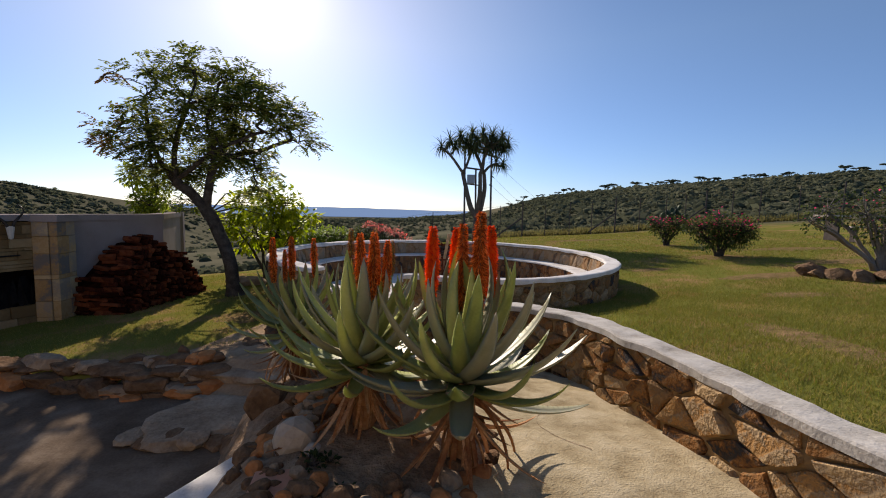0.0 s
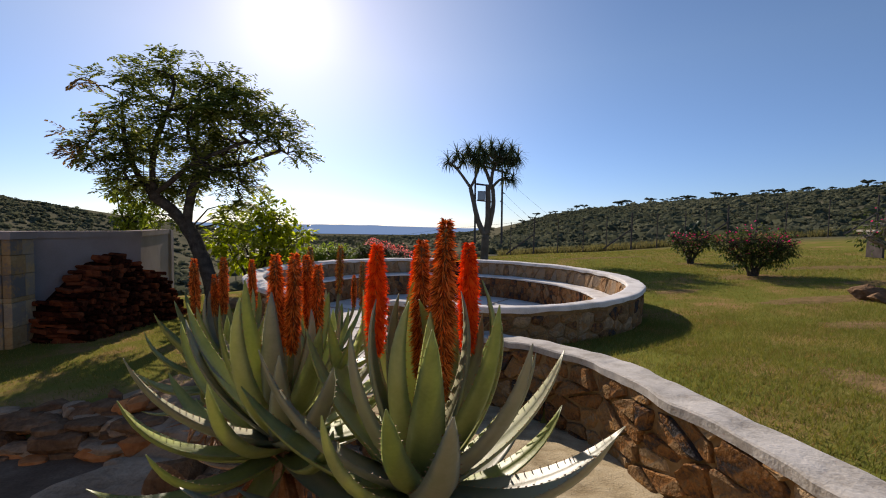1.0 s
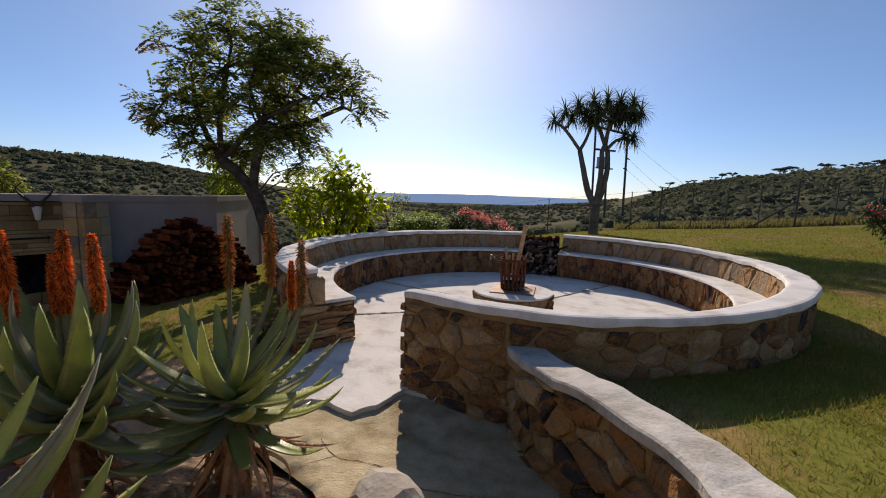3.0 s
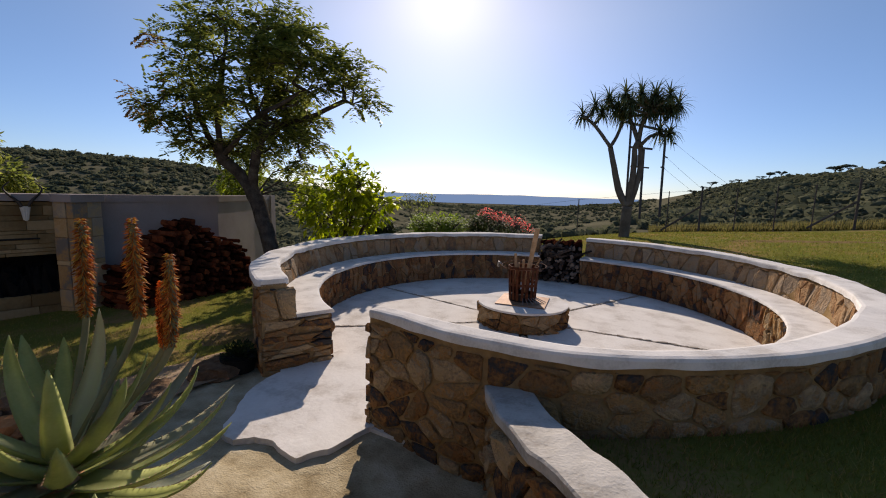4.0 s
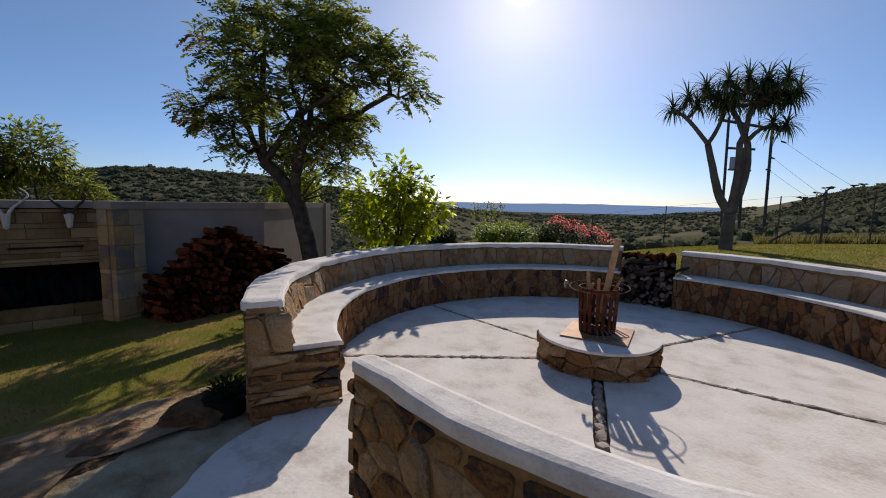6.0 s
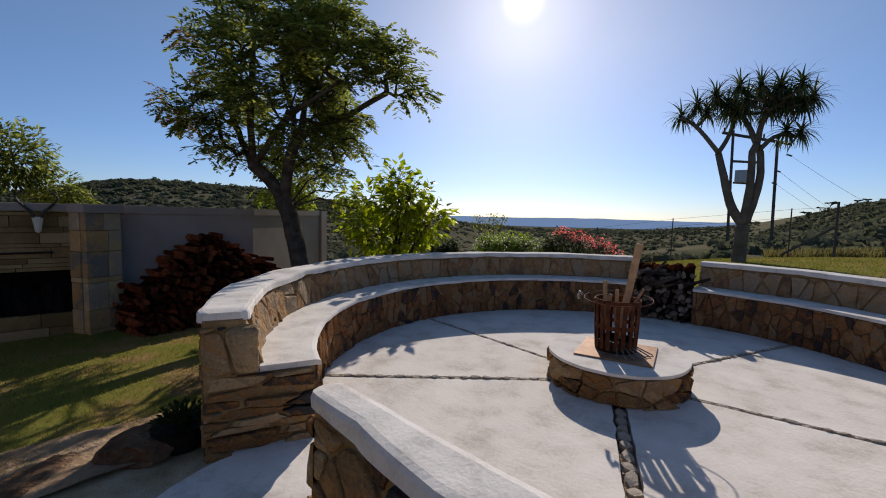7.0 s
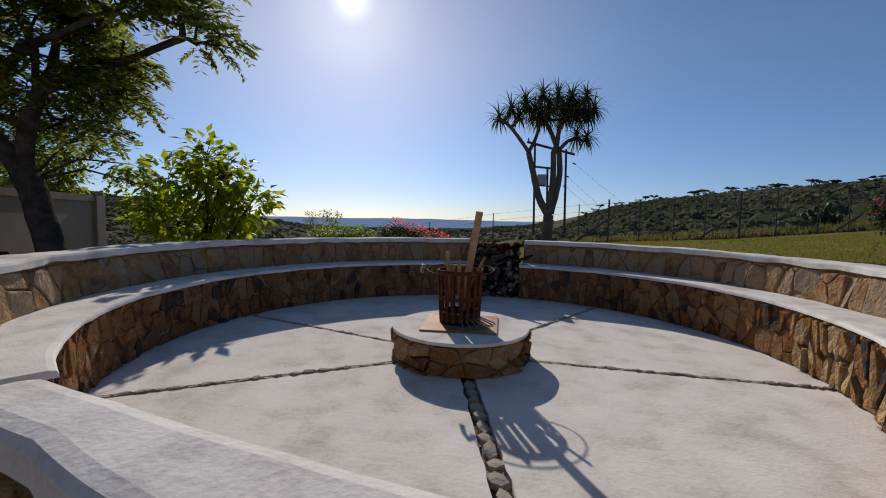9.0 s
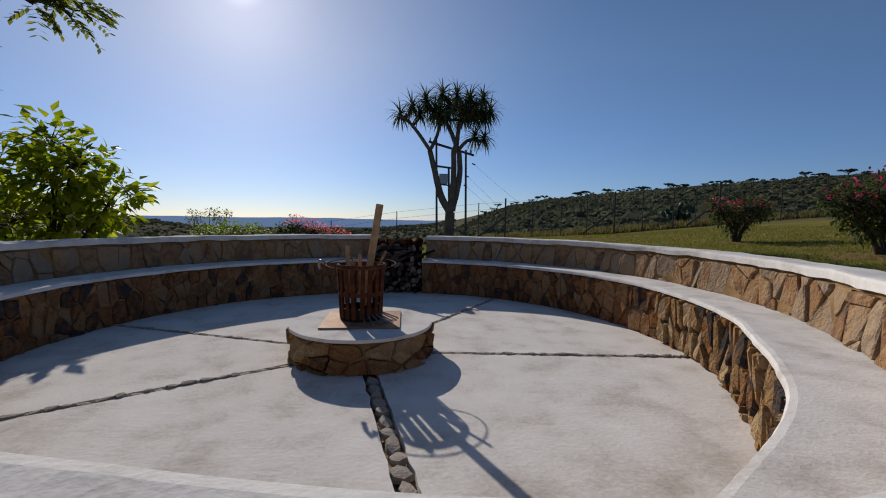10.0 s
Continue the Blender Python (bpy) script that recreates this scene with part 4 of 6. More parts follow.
part("bracket", rod((-1.34, -.1, 6.73), (.29, -.1, 6.58), .08), M_pole, poles)
part("transformer", box_bm(.85, .6, 1.0, .05, (-.83, -.45, 6.72)), M_metal_grey, poles, "pale grey transformer box")
for x, z in ((-2.2, 11.0), (.5, 10.25), (1.9, 9.85)):
    part("insulator", rod((x, -.1, z), (x, -.1, z + .35), .07), M_pole, poles)
for x0, z0, x1, z1 in ((2.28, 8.78, 9.5, 3.3), (1.66, 7.56, 8.0, 2.3), (1.49, 6.59, 7.5, 2.2)):
    pts = [(x0 + (x1 - x0) * k / 8, 0, z0 + (z1 - z0) * k / 8 - .25 * math.sin(math.pi * k / 8)) for k in range(9)]
    part("wire", mesh_from("wire", *tube(pts, [.010] * 9, 4)), M_pole, poles)
    part("insulator", rod((x0 - .25, 0, z0 + .1), (x0 + .1, 0, z0 - .05), .07), M_pole, poles)

# ---- fence ----
fence = thing("game_fence", (12, 28, .8), "tall wire game fence on thin posts", "fence", kind="structure")
FA = [6.0, 9.6, 13.2, 16.9, 20.1, 23.4, 26.6, 29.9, 32.2, 34.5, 37.3, 40, 43.5, 47, 51, 55]
fp = []
for i, a in enumerate(FA):
    d = 22.8 / math.cos(radians(a)) * (1.0 - .0035 * max(0, a - 25))
    fp.append(Vector((.55 + d * math.sin(radians(a)), 5.4 + d * math.cos(radians(a)), 0)))
fp = [Vector((-14, 26, 0)), Vector((-9, 27.5, 0)), Vector((-5, 28, 0)), Vector((-1.5, 28.2, 0))] + fp
for i, p in enumerate(fp):
    p.z = float(ground_z(p.x, p.y)[0])
    strong = i % 4 == 1
    q = p - Vector((12, 28, .8))
    part("post", rod(q - Vector((0, 0, .3)), q + Vector((0, 0, 2.3 if strong else 2.15)), .05 if strong else .028), M_pole, fence)
    if strong and i > 3:
        part("brace", rod(q + Vector((-1.7, 0, 0)), q + Vector((0, 0, 1.3)), .05), M_pole, fence)
for z in (.3, .8, 1.3, 1.75, 2.1):
    part("wire", mesh_from("wire", *tube([p - Vector((12, 28, .8)) + Vector((0, 0, z)) for p in fp], [.006] * len(fp), 3)), M_pole, fence)

# ---- table on the far lawn ----
tb = thing("garden_table", (13.0, 14.2, 1.05), "plain weathered wooden table with bench on the lawn", "table")
part("tabletop", box_bm(2.4, .8, .06, .01, (0, 0, .74)), M_pale_rock, tb)
part("bench", box_bm(2.2, .3, .05, .01, (0, -.75, .42)), M_pale_rock, tb)
for x in (-.9, .9):
    part("leg", box_bm(.06, .5, .74, .01, (x, 0, 0)), M_pole, tb)
    part("leg", box_bm(.05, .2, .42, .01, (x, -.75, 0)), M_pole, tb)

# ---- veld on the hills ----
r = random.Random(5)
base_bm = bmesh.new()
bmesh.ops.create_icosphere(base_bm, subdivisions=1, radius=1)
ICO_V = [v.co.copy() for v in base_bm.verts]
ICO_F = [tuple(v.index for v in f.verts) for f in base_bm.faces]
base_bm.free()
veld = Pile()


def clump(pile, x, y, s, flat=.6, lift=.3):
    z = float(ground_z(x, y)[0])
    for q in range(12):
        o = Vector((r.gauss(0, 1), r.gauss(0, 1), abs(r.gauss(0, 1)))).normalized() * s * r.uniform(.55, 1.1)
        c = Vector((x + o.x, y + o.y, z + o.z * flat + .1 * s))
        a = Vector((r.uniform(-1, 1), r.uniform(-1, 1), r.uniform(-.6, .6))).normalized()
        b = a.cross(Vector((r.uniform(-1, 1), r.uniform(-1, 1), r.uniform(-1, 1)))).normalized()
        k = s * r.uniform(.3, .55)
        pile.add([c - a * k, c - b * k * .6, c + a * k, c + b * k * .6], [(0, 1, 2, 3)])
    pile.add([(x + v.x * .8 * s * r.uniform(.5, 1.4), y + v.y * s * r.uniform(.5, 1.4), z + (v.z * flat * .8 + lift * .6) * s * r.uniform(.4, 1.4)) for v in ICO_V], ICO_F)


for k in range(15000):
    a = r.uniform(-84, 62)
    left, right = a < -38, a > 3
    far_ = 265 if (left or right) else 640
    d = 31 + (far_ - 31) * r.random() ** (.8 if (left or right) else .6)
    x, y = d * math.sin(radians(a)), 6 + d * math.cos(radians(a))
    if not right and d < 40:
        continue
    clump(veld, x, y, r.uniform(.35, .8) * (1 + d / 240) * (1 + .7 * (r.random() < .08)))
for k in range(260):
    a = r.uniform(6, 60)
    d = 24.5 / max(.5, math.cos(radians(a))) + r.uniform(0, 9)
    clump(veld, .5 + d * math.sin(radians(a)), 5.4 + d * math.cos(radians(a)), r.uniform(.25, .65) * (1.6 if r.random() < .1 else 1))
for k in range(160):
    a = r.uniform(-50, 2)
    d = r.uniform(20, 34)
    clump(veld, d * math.sin(radians(a)), 6 + d * math.cos(radians(a)), r.uniform(.4, .8))
tagged(part("hill_scrub", veld.mesh("hill_scrub", True), M_veld), "dark olive thorn scrub covering the hillsides", "scrub", kind="stuff")
umb = Pile()
for k in range(62):
    a = r.choice([6.5, 8.5, 10, 11, 12.8, 14.5, 18.2, 19.2, 22.3, 23.5, 25, 26, 27, 29.9, 31.2, 32.5, 34, 35.5, 37.2, 39.2, 40.7, 43, 46, 49]) + r.gauss(0, .45)
    d = 258 + r.uniform(-10, 2)
    x, y = d * math.sin(radians(a)), 6 + d * math.cos(radians(a))
    z, s = float(ground_z(x, y)[0]), r.choice([1.0, 1.3, 1.6, 1.9, 2.3]) * r.uniform(.85, 1.15)
    top = 1.5 * s + .6
    umb.add(*tube([(x, y, z - .5), (x + .15 * s, y, z + top * .6), (x + .3 * s, y, z + top)], [.22, .18, .1], 5))
    for q in range(r.randint(4, 7)):
        ox, oy, oz = r.uniform(-.9, .9) * s, r.uniform(-1, 1) * s, top + r.uniform(-.12, .16) * s
        umb.add(*tube([(x + .2 * s, y, z + top * .7), (x + ox, y + oy, z + oz)], [.10, .06], 4))
        w, h = s * r.uniform(.45, .8), s * r.uniform(.20, .34)
        umb.add([(x + ox + v.x * w * r.uniform(.75, 1.2), y + oy + v.y * w, z + oz + (v.z * h if v.z > 0 else v.z * h * .45) * r.uniform(.6, 1.4)) for v in ICO_V], ICO_F)
tagged(part("umbrella_trees", umb.mesh("umbrella_trees"), M_veld), "flat-topped thorn trees along the hill crest", "trees", kind="stuff")
dg = Pile()
for k in range(2600):
    a = r.uniform(4, 58)
    d = (23.2 + r.uniform(-.4, 2.5)) / max(.5, math.cos(radians(a)))
    x, y = .55 + d * math.sin(radians(a)), 5.4 + d * math.cos(radians(a))
    z, h = float(land(x, y)[0]), r.uniform(.2, .55)
    for q in range(4):
        b, w = r.uniform(0, 6.28), .03
        lx, ly = r.uniform(-.2, .2), r.uniform(-.2, .2)
        dg.add([(x + w * math.cos(b), y + w * math.sin(b), z), (x - w * math.cos(b), y - w * math.sin(b), z), (x + lx, y + ly, z + h)], [(0, 1, 2)])
tagged(part("tall_grass", dg.mesh("tall_grass"), M_dry_grass), "tall dry grass along the fence", "grass", kind="stuff")
# prickly pear by the fence
cac = thing("prickly_pear", (16.6, 33.2, float(ground_z(16.6, 33.2)[0])), "large grey-green prickly pear clump", "cactus")
cp = Pile()
for k in range(60):
    p = Vector((r.gauss(0, .65), r.gauss(0, .4), 0))
    p.z = max(.1, 1.35 - abs(p.x) * .9) * r.random()
    rot = Euler((r.uniform(-.5, .5), r.uniform(-.7, .7), r.uniform(0, 3.1))).to_matrix()
    cp.add([p + rot @ Vector((v.x * .19, v.y * .045, .24 + v.z * .27)) for v in ICO_V], ICO_F)
part("pad", cp.mesh("pads", True), M_strap, cac)["kind"] = "stuff"

# ---- garden wall with barbecue bay ----
WALL = [(-7.5, 3.0), (-6.44, 6.85), (-6.40, 7.22), (-5.97, 9.05), (-7.36, 11.66)]
wall_ob = thing("wall_west", (-6.6, 7, -.3), "painted garden wall with moulded coping", "wall", kind="structure")
wl = [Vector((x, y, 0)) for x, y in WALL[2:]]
under(wall_ob, "wall_body", line_solid(wl, [(0, -.8), (.24, -.8), (.24, 1.36), (0, 1.36)]), M_wall)
under(wall_ob, "coping", line_solid(wl, [(-.03, 1.36), (.29, 1.36), (.29, 1.47), (-.03, 1.47)]), M_wall)
under(wall_ob, "end_pilaster", line_solid([Vector((-7.28, 11.52, 0)), Vector((-7.43, 11.80, 0))], [(-.06, -.8), (.3, -.8), (.3, 1.47), (-.06, 1.47)]), M_wall)

bay = thing("barbecue_bay", (-6.5, 5.6, -.3), "stone-clad outdoor fireplace with near-black hearth", "fireplace", kind="structure")
bl = [Vector((-7.5, 3.0, 0)), Vector((-6.44, 6.85, 0))]
along = (bl[1] - bl[0]).normalized()
face = Vector((along.y, -along.x, 0))


def bay_box(name, s0, s1, d0, d1, z0, z1, m, label="", bev=.012):
    """A block of the bay: along it from its south end, out from its face, and up."""
    bm = box_bm(s1 - s0, d1 - d0, z1 - z0, bev)
    c = bl[0] + along * (s0 + s1) / 2 + face * (d0 + d1) / 2
    ang = math.atan2(along.y, along.x)
    bm.transform(Matrix.Translation((c.x + 6.5, c.y - 5.6, z0 + .3)) @ Matrix.Rotation(ang, 4, "Z"))
    return part(name, bm, m, bay, label)


r = random.Random(31)
bay_box("back_wall", 0, 4.3, -.45, -.40, -.6, 1.36, M_near_black)
bay_box("side_wall", 0, .8, -.42, -.02, -.6, 1.36, M_clad)
bay_box("coping", -.1, 4.35, -.45, .06, 1.37, 1.47, M_wall)
bay_box("hearth_slab", .8, 4.15, -.42, -.03, -.6, .02, M_clad)
bay_box("lintel_core", .8, 4.18, -.42, -.04, .62, 1.36, M_mortar)
# flat-bedded cladding over the hearth, and blocks below it
z = .60
while z < 1.34:
    h = min(r.choice([.05, .07, .10, .14]), 1.36 - z)
    s = .8
    while s < 4.15:
        w = min(r.uniform(.25, .95), 4.17 - s)
        if h > .02 and w > .03:
            bay_box("stone", s + .003, s + w - .003, -.05, r.uniform(.0, .03), z + .002, z + h - .003, M_clad, bev=.004)
        s += w
    z += h
for z0, z1 in ((-.35, -.14), (-.14, .04)):
    s = .8
    while s < 4.15:
        w = min(r.uniform(.35, .75), 4.17 - s)
        if w > .03:
            bay_box("stone", s + .003, s + w - .003, -.05, r.uniform(.01, .03), z0 + .003, z1 - .003, M_clad, bev=.008)
        s += w
bay_box("grill_bar", 3.0, 3.75, .03, .05, .83, .855, M_iron, "black iron bar fixed to the stone")
ash = Pile()
for k in range(240):
    p = bl[0] + along * r.uniform(.9, 4.1) + face * r.uniform(-.36, -.06)
    s = r.uniform(.05, .14)
    ash.add([(p.x + v.x * s * r.uniform(.3, 1.2), p.y + v.y * s, .02 + r.random() ** 2 * .42 + v.z * s * .8) for v in ICO_V], ICO_F)
tagged(part("dark_brushwood", ash.mesh("dark_brushwood"), M_near_black), "near-black brushwood heaped in the hearth", "brushwood", kind="stuff")

pillar = thing("stone_pillar", (-6.1, 6.85, -.3), "sandstone-clad pillar at the end of the hearth", "pillar", kind="structure")
PA, PB = Vector((-6.10, 6.83, 0)), Vector((-6.19, 7.25, 0))
pu = (PB - PA).normalized()
pn = Vector((pu.y, -pu.x, 0))
pw = (PB - PA).length


def pillar_box(name, s0, s1, d0, d1, z0, z1, m, bev=.008):
    bm = box_bm(s1 - s0, d1 - d0, z1 - z0, bev)
    c = PA + pu * (s0 + s1) / 2 + pn * (d0 + d1) / 2
    bm.transform(Matrix.Translation((c.x + 6.1, c.y - 6.85, z0 + .3)) @ Matrix.Rotation(math.atan2(pu.y, pu.x), 4, "Z"))
    return part(name, bm, m, pillar)


pillar_box("core", .02, pw - .02, -.36, -.02, -.6, 1.36, M_mortar)
pillar_box("cap", -.03, pw + .03, -.36, .04, 1.36, 1.475, M_wall)
z = -.5
for h in (.32, .26, .36, .07, .34, .28, .235):
    c = r.uniform(.35, .65) * pw
    for s0, s1 in ((0, c), (c, pw)) if h > .1 and r.random() < .7 else ((0, pw),):
        pillar_box("stone", s0 + .003, s1 - .003, -.1, r.uniform(.0, .012), z + .003, z + h - .003, M_block)
    for d0, d1 in ((-.34, -.11),):
        pillar_box("stone", -.012 + r.uniform(0, .01), .1, d0 + .003, d1 - .003, z + .003, z + h - .003, M_block)
    z += h


def trophy(place, dark, spread, tall):
    """Two curved horns over a plain pale block, hung on the cladding."""
    ob = thing("horn_trophy", place, "dark curved horns on pale plate, wall hung" if dark else "pale curved horns on white plate, wall hung", "trophy", "horn trophies")
    bm = bmesh.new()
    bmesh.ops.create_cone(bm, cap_ends=True, segments=10, radius1=.028, radius2=.06, depth=.2, matrix=Matrix.Diagonal((1, .6, 1, 1)))
    bmesh.ops.bevel(bm, geom=bm.edges[:], offset=.012, segments=2, affect="EDGES")
    part("plate", bm, M_bone, ob)
    for sg in (1, -1):
        bow = [(sg * .025, 0, .08), (sg * .07, .01, .17), (sg * spread, .03, .17 + tall * .45), (sg * spread * 1.12, .04, .17 + tall * .72), (sg * spread * .72, .05, .17 + tall)]
        pts = smooth_line(bow, .03)
        part("horn", mesh_from("horn", *tube(pts, [.022 * (1 - .75 * i / len(pts)) for i in range(len(pts))], 7), True), M_horn if dark else M_bone, ob)
    return ob


turn = Matrix.Rotation(math.atan2(along.y, along.x), 4, "Z")
for s, dark in ((3.62, True), (3.02, False), (2.35, True)):
    p = bl[0] + along * s + face * .10
    trophy(Matrix.Translation((p.x, p.y, 1.20)) @ turn, dark, .17 if dark else .19, .26)

# ---- firewood ----


def log_mesh(seed, length=.3, rad=.06, split=True):
    """A short log, split on one side, with bevelled uneven ends."""
    q = random.Random(seed)
    n = 7
    prof = []
    for k in range(n):
        a = 2 * math.pi * k / n
        rr_ = rad * q.uniform(.8, 1.15)
        x, y = rr_ * math.cos(a), rr_ * math.sin(a)
        if split and y < -rad * .2:
            y = -rad * .25 + q.uniform(-.004, .004)
        prof.append((x, y))
    vs = []
    for z, sc in ((-length / 2, .9), (-length / 2 + .012, 1), (length / 2 - .012, 1), (length / 2, .9)):
        dx, dy = q.uniform(-.008, .008), q.uniform(-.008, .008)
        vs += [(x * sc + dx, y * sc + dy, z) for x, y in prof]
    fs = [(i * n + k, i * n + (k + 1) % n, (i + 1) * n + (k + 1) % n, (i + 1) * n + k) for i in range(3) for k in range(n)]
    fs += [tuple(range(n - 1, -1, -1)), tuple(3 * n + k for k in range(n))]
    return mesh_from("log", vs, fs)


RED = [log_mesh(k, .30, .065 - .004 * k) for k in range(6)]
for me in RED:
    me.materials.append(M_log)
WB = Vector((-5.86, 8.24, -.25))
pile_ob = thing("firewood_pile", WB, "tall heap of split reddish firewood against the wall", "firewood")


def heap_top(y):
    """Height of the heap along the wall: steep at one end, a peak, then a lower shoulder."""
    return float(np.interp(y, [-1.12, -1.06, -.75, -.45, -.12, .12, .36, .60, .92, 1.08, 1.22], [.30, .62, .74, 1.05, 1.36, 1.34, 1.08, .92, .84, .45, .15]))


def heap_front(y, z):
    """How far the heap's face stands out from its middle line at a height."""
    return .66 - .50 * (z / 1.38) ** .9 - .10 * max(0, abs(y) - .8) / .4


core_v, core_f = [], []
KY, KZ = 26, 9
for j in range(KY):
    y = -.98 + 2.10 * j / (KY - 1)
    for i in range(KZ):
        z = max(0, heap_top(y) - .17) * i / (KZ - 1)
        core_v.append((heap_front(y, z) - .20, y, z))
    core_v.append((-.30 + .235 * y, y, max(0, heap_top(y) - .17)))
    core_v.append((-.30 + .235 * y, y, 0))
KN = KZ + 2
core_f = [(j * KN + i, j * KN + i + 1, (j + 1) * KN + i + 1, (j + 1) * KN + i) for j in range(KY - 1) for i in range(KN - 1)]
core_f += [tuple(range(KN)), tuple((KY - 1) * KN + i for i in range(KN))]
part("heap_core", mesh_from("heap_core", core_v, core_f), M_log, pile_ob)
row, zz = 0, .05
while zz < 1.36:
    yy = -1.10 + .045 * (row % 2)
    while yy < 1.2:
        if heap_top(yy) > zz - .02:
            deep = 3 if yy < -1.0 else (2 if heap_top(yy) - zz < .09 else 1)
            for back in range(deep):
                x = heap_front(yy, zz) - .14 - .29 * back
                if x < -.14 + .235 * yy:
                    continue
                lg = part("log", RED[r.randrange(6)], None, pile_ob)
                z_axis = Vector((1, r.uniform(-.22, .22) + .2 * max(0, yy), r.uniform(-.12, .10))).normalized()
                lg.rotation_mode = "QUATERNION"
                lg.rotation_quaternion = z_axis.to_track_quat("Z", "Y") @ Euler((0, 0, r.uniform(0, 6.28))).to_quaternion()
                lg.location = (x + r.uniform(-.05, .05), yy + r.uniform(-.012, .012), zz + r.uniform(-.015, .012))
                lg.scale = (r.uniform(.68, 1.05), r.uniform(.68, 1.05), r.uniform(.9, 1.2))
        yy += r.uniform(.088, .118)
    zz += .082
    row += 1

GREY = [log_mesh(20 + k, .5, .05 - .004 * k, k % 2 == 0) for k in range(5)]
for me in GREY:
    me.materials.append(M_grey_log)
stack = thing("firewood_stack", (0, 11.75, 0), "stacked firewood filling a gap in the bench", "firewood")
# added near-black box: the shade between the logs is put into its colour
part("backing", box_bm(.72, .34, .74, .02, (0, .25, 0)), M_near_black, stack)
zz = .045
while zz < .78:
    xx = -.34
    while xx < .36:
        k = r.randrange(5)
        lg = part("log", GREY[k] if zz < .70 else RED[k], None, stack)
        lg.location = (xx + r.uniform(-.01, .01), .14 + r.uniform(-.05, .06), zz + r.uniform(-.012, .012))
        lg.rotation_euler = (radians(90) + r.uniform(-.12, .12), r.uniform(0, 6.28), r.uniform(-.12, .12))
        s = r.uniform(.75, 1.2)
        lg.scale = (s, s, 1)
        xx += .085 * s
    zz += .078
for k in range(11):
    a = Vector((r.uniform(-.3, .15), -.12 + r.uniform(-.05, .05), r.uniform(.45, .68)))
    d = Vector((r.uniform(.2, .45), r.uniform(-.05, .1), r.uniform(-.1, .25)))
    pts = smooth_line([a, a + d * .5 + Vector((0, 0, r.uniform(-.04, .05))), a + d], .05)
    part("branch", mesh_from("branch", *tube(pts, [.028 * (1 - .4 * i / len(pts)) for i in range(len(pts))], 7), True), M_grey_log, stack, "pale crooked branch")

# ---- fire basket ----
plate = part("steel_plate", box_bm(.62, .60, .012, .003), M_plate)
plate.matrix_world = Matrix.Translation((-.03, 8.87, .262)) @ Matrix.Rotation(radians(4), 4, "Z")
tagged(plate, "square rusty steel plate lying on the pedestal", "steel plate")
BK = Vector((-.05, 8.90, .275))
basket = thing("fire_basket", BK, "rusty slatted steel fire basket with wire hoop", "fire basket")


def hoop(rad, z, w, h, n=40):
    vs = []
    for k in range(n):
        a = 2 * math.pi * k / n
        for dr, dz in ((-w / 2, 0), (w / 2, 0), (w / 2, h), (-w / 2, h)):
            vs.append(((rad + dr) * math.cos(a), (rad + dr) * math.sin(a), z + dz))
    return mesh_from("hoop", vs, [(k * 4 + j, k * 4 + (j + 1) % 4, ((k + 1) % n) * 4 + (j + 1) % 4, ((k + 1) % n) * 4 + j) for k in range(n) for j in range(4)])


for rad, z in ((.165, .02), (.182, .20), (.190, .42)):
    part("band", hoop(rad, z, .006, .035), M_rust, basket)
part("ash_pan", hoop(.168, .0, .012, .10), M_iron, basket, "dark steel ash pan")
bm = bmesh.new()
bmesh.ops.create_circle(bm, cap_ends=True, segments=24, radius=.16, matrix=Matrix.Translation((0, 0, .05)))
part("grate", bm, M_iron, basket)
slat = mesh_from("slat", [(.170, -.017, .02), (.176, -.017, .02), (.176, .017, .02), (.170, .017, .02), (.180, -.018, .23), (.187, -.018, .23), (.187, .018, .23), (.180, .018, .23), (.190, -.017, .45), (.196, -.017, .45), (.196, .017, .45), (.190, .017, .45)],
                 [(0, 1, 5, 4), (1, 2, 6, 5), (2, 3, 7, 6), (3, 0, 4, 7), (4, 5, 9, 8), (5, 6, 10, 9), (6, 7, 11, 10), (7, 4, 8, 11), (0, 3, 2, 1), (8, 9, 10, 11)])
slat.materials.append(M_rust)
for k in range(18):
    sl = part("slat", slat, None, basket)
    sl.rotation_euler = (r.uniform(-.02, .02), r.uniform(-.015, .015), 2 * math.pi * k / 18 + r.uniform(-.03, .03))
ring_pts = [(.285 * math.cos(2 * math.pi * k / 48), .285 * math.sin(2 * math.pi * k / 48), .455 + .02 * math.sin(2 * math.pi * k / 48)) for k in range(49)]
part("wire_hoop", mesh_from("wire_hoop", *tube(ring_pts, [.0045] * 49, 6), True), M_rust, basket, "thin rusty wire hoop round the rim")
part("hook", mesh_from("hook", *tube(smooth_line([(-.30, -.02, .455), (-.33, -.03, .48), (-.345, -.02, .45), (-.34, .0, .41)], .02), [.014, .016, .014, .010][:1] * len(smooth_line([(-.30, -.02, .455), (-.33, -.03, .48), (-.345, -.02, .45), (-.34, .0, .41)], .02)), 7), True), M_wire, basket)
for k in range(7):
    a = radians(-75 + 12 * k)
    part("rod", rod((.15 * math.cos(a), .15 * math.sin(a), .06), (.31 * math.cos(a), .31 * math.sin(a), .005), .006, 6), M_wire, basket)
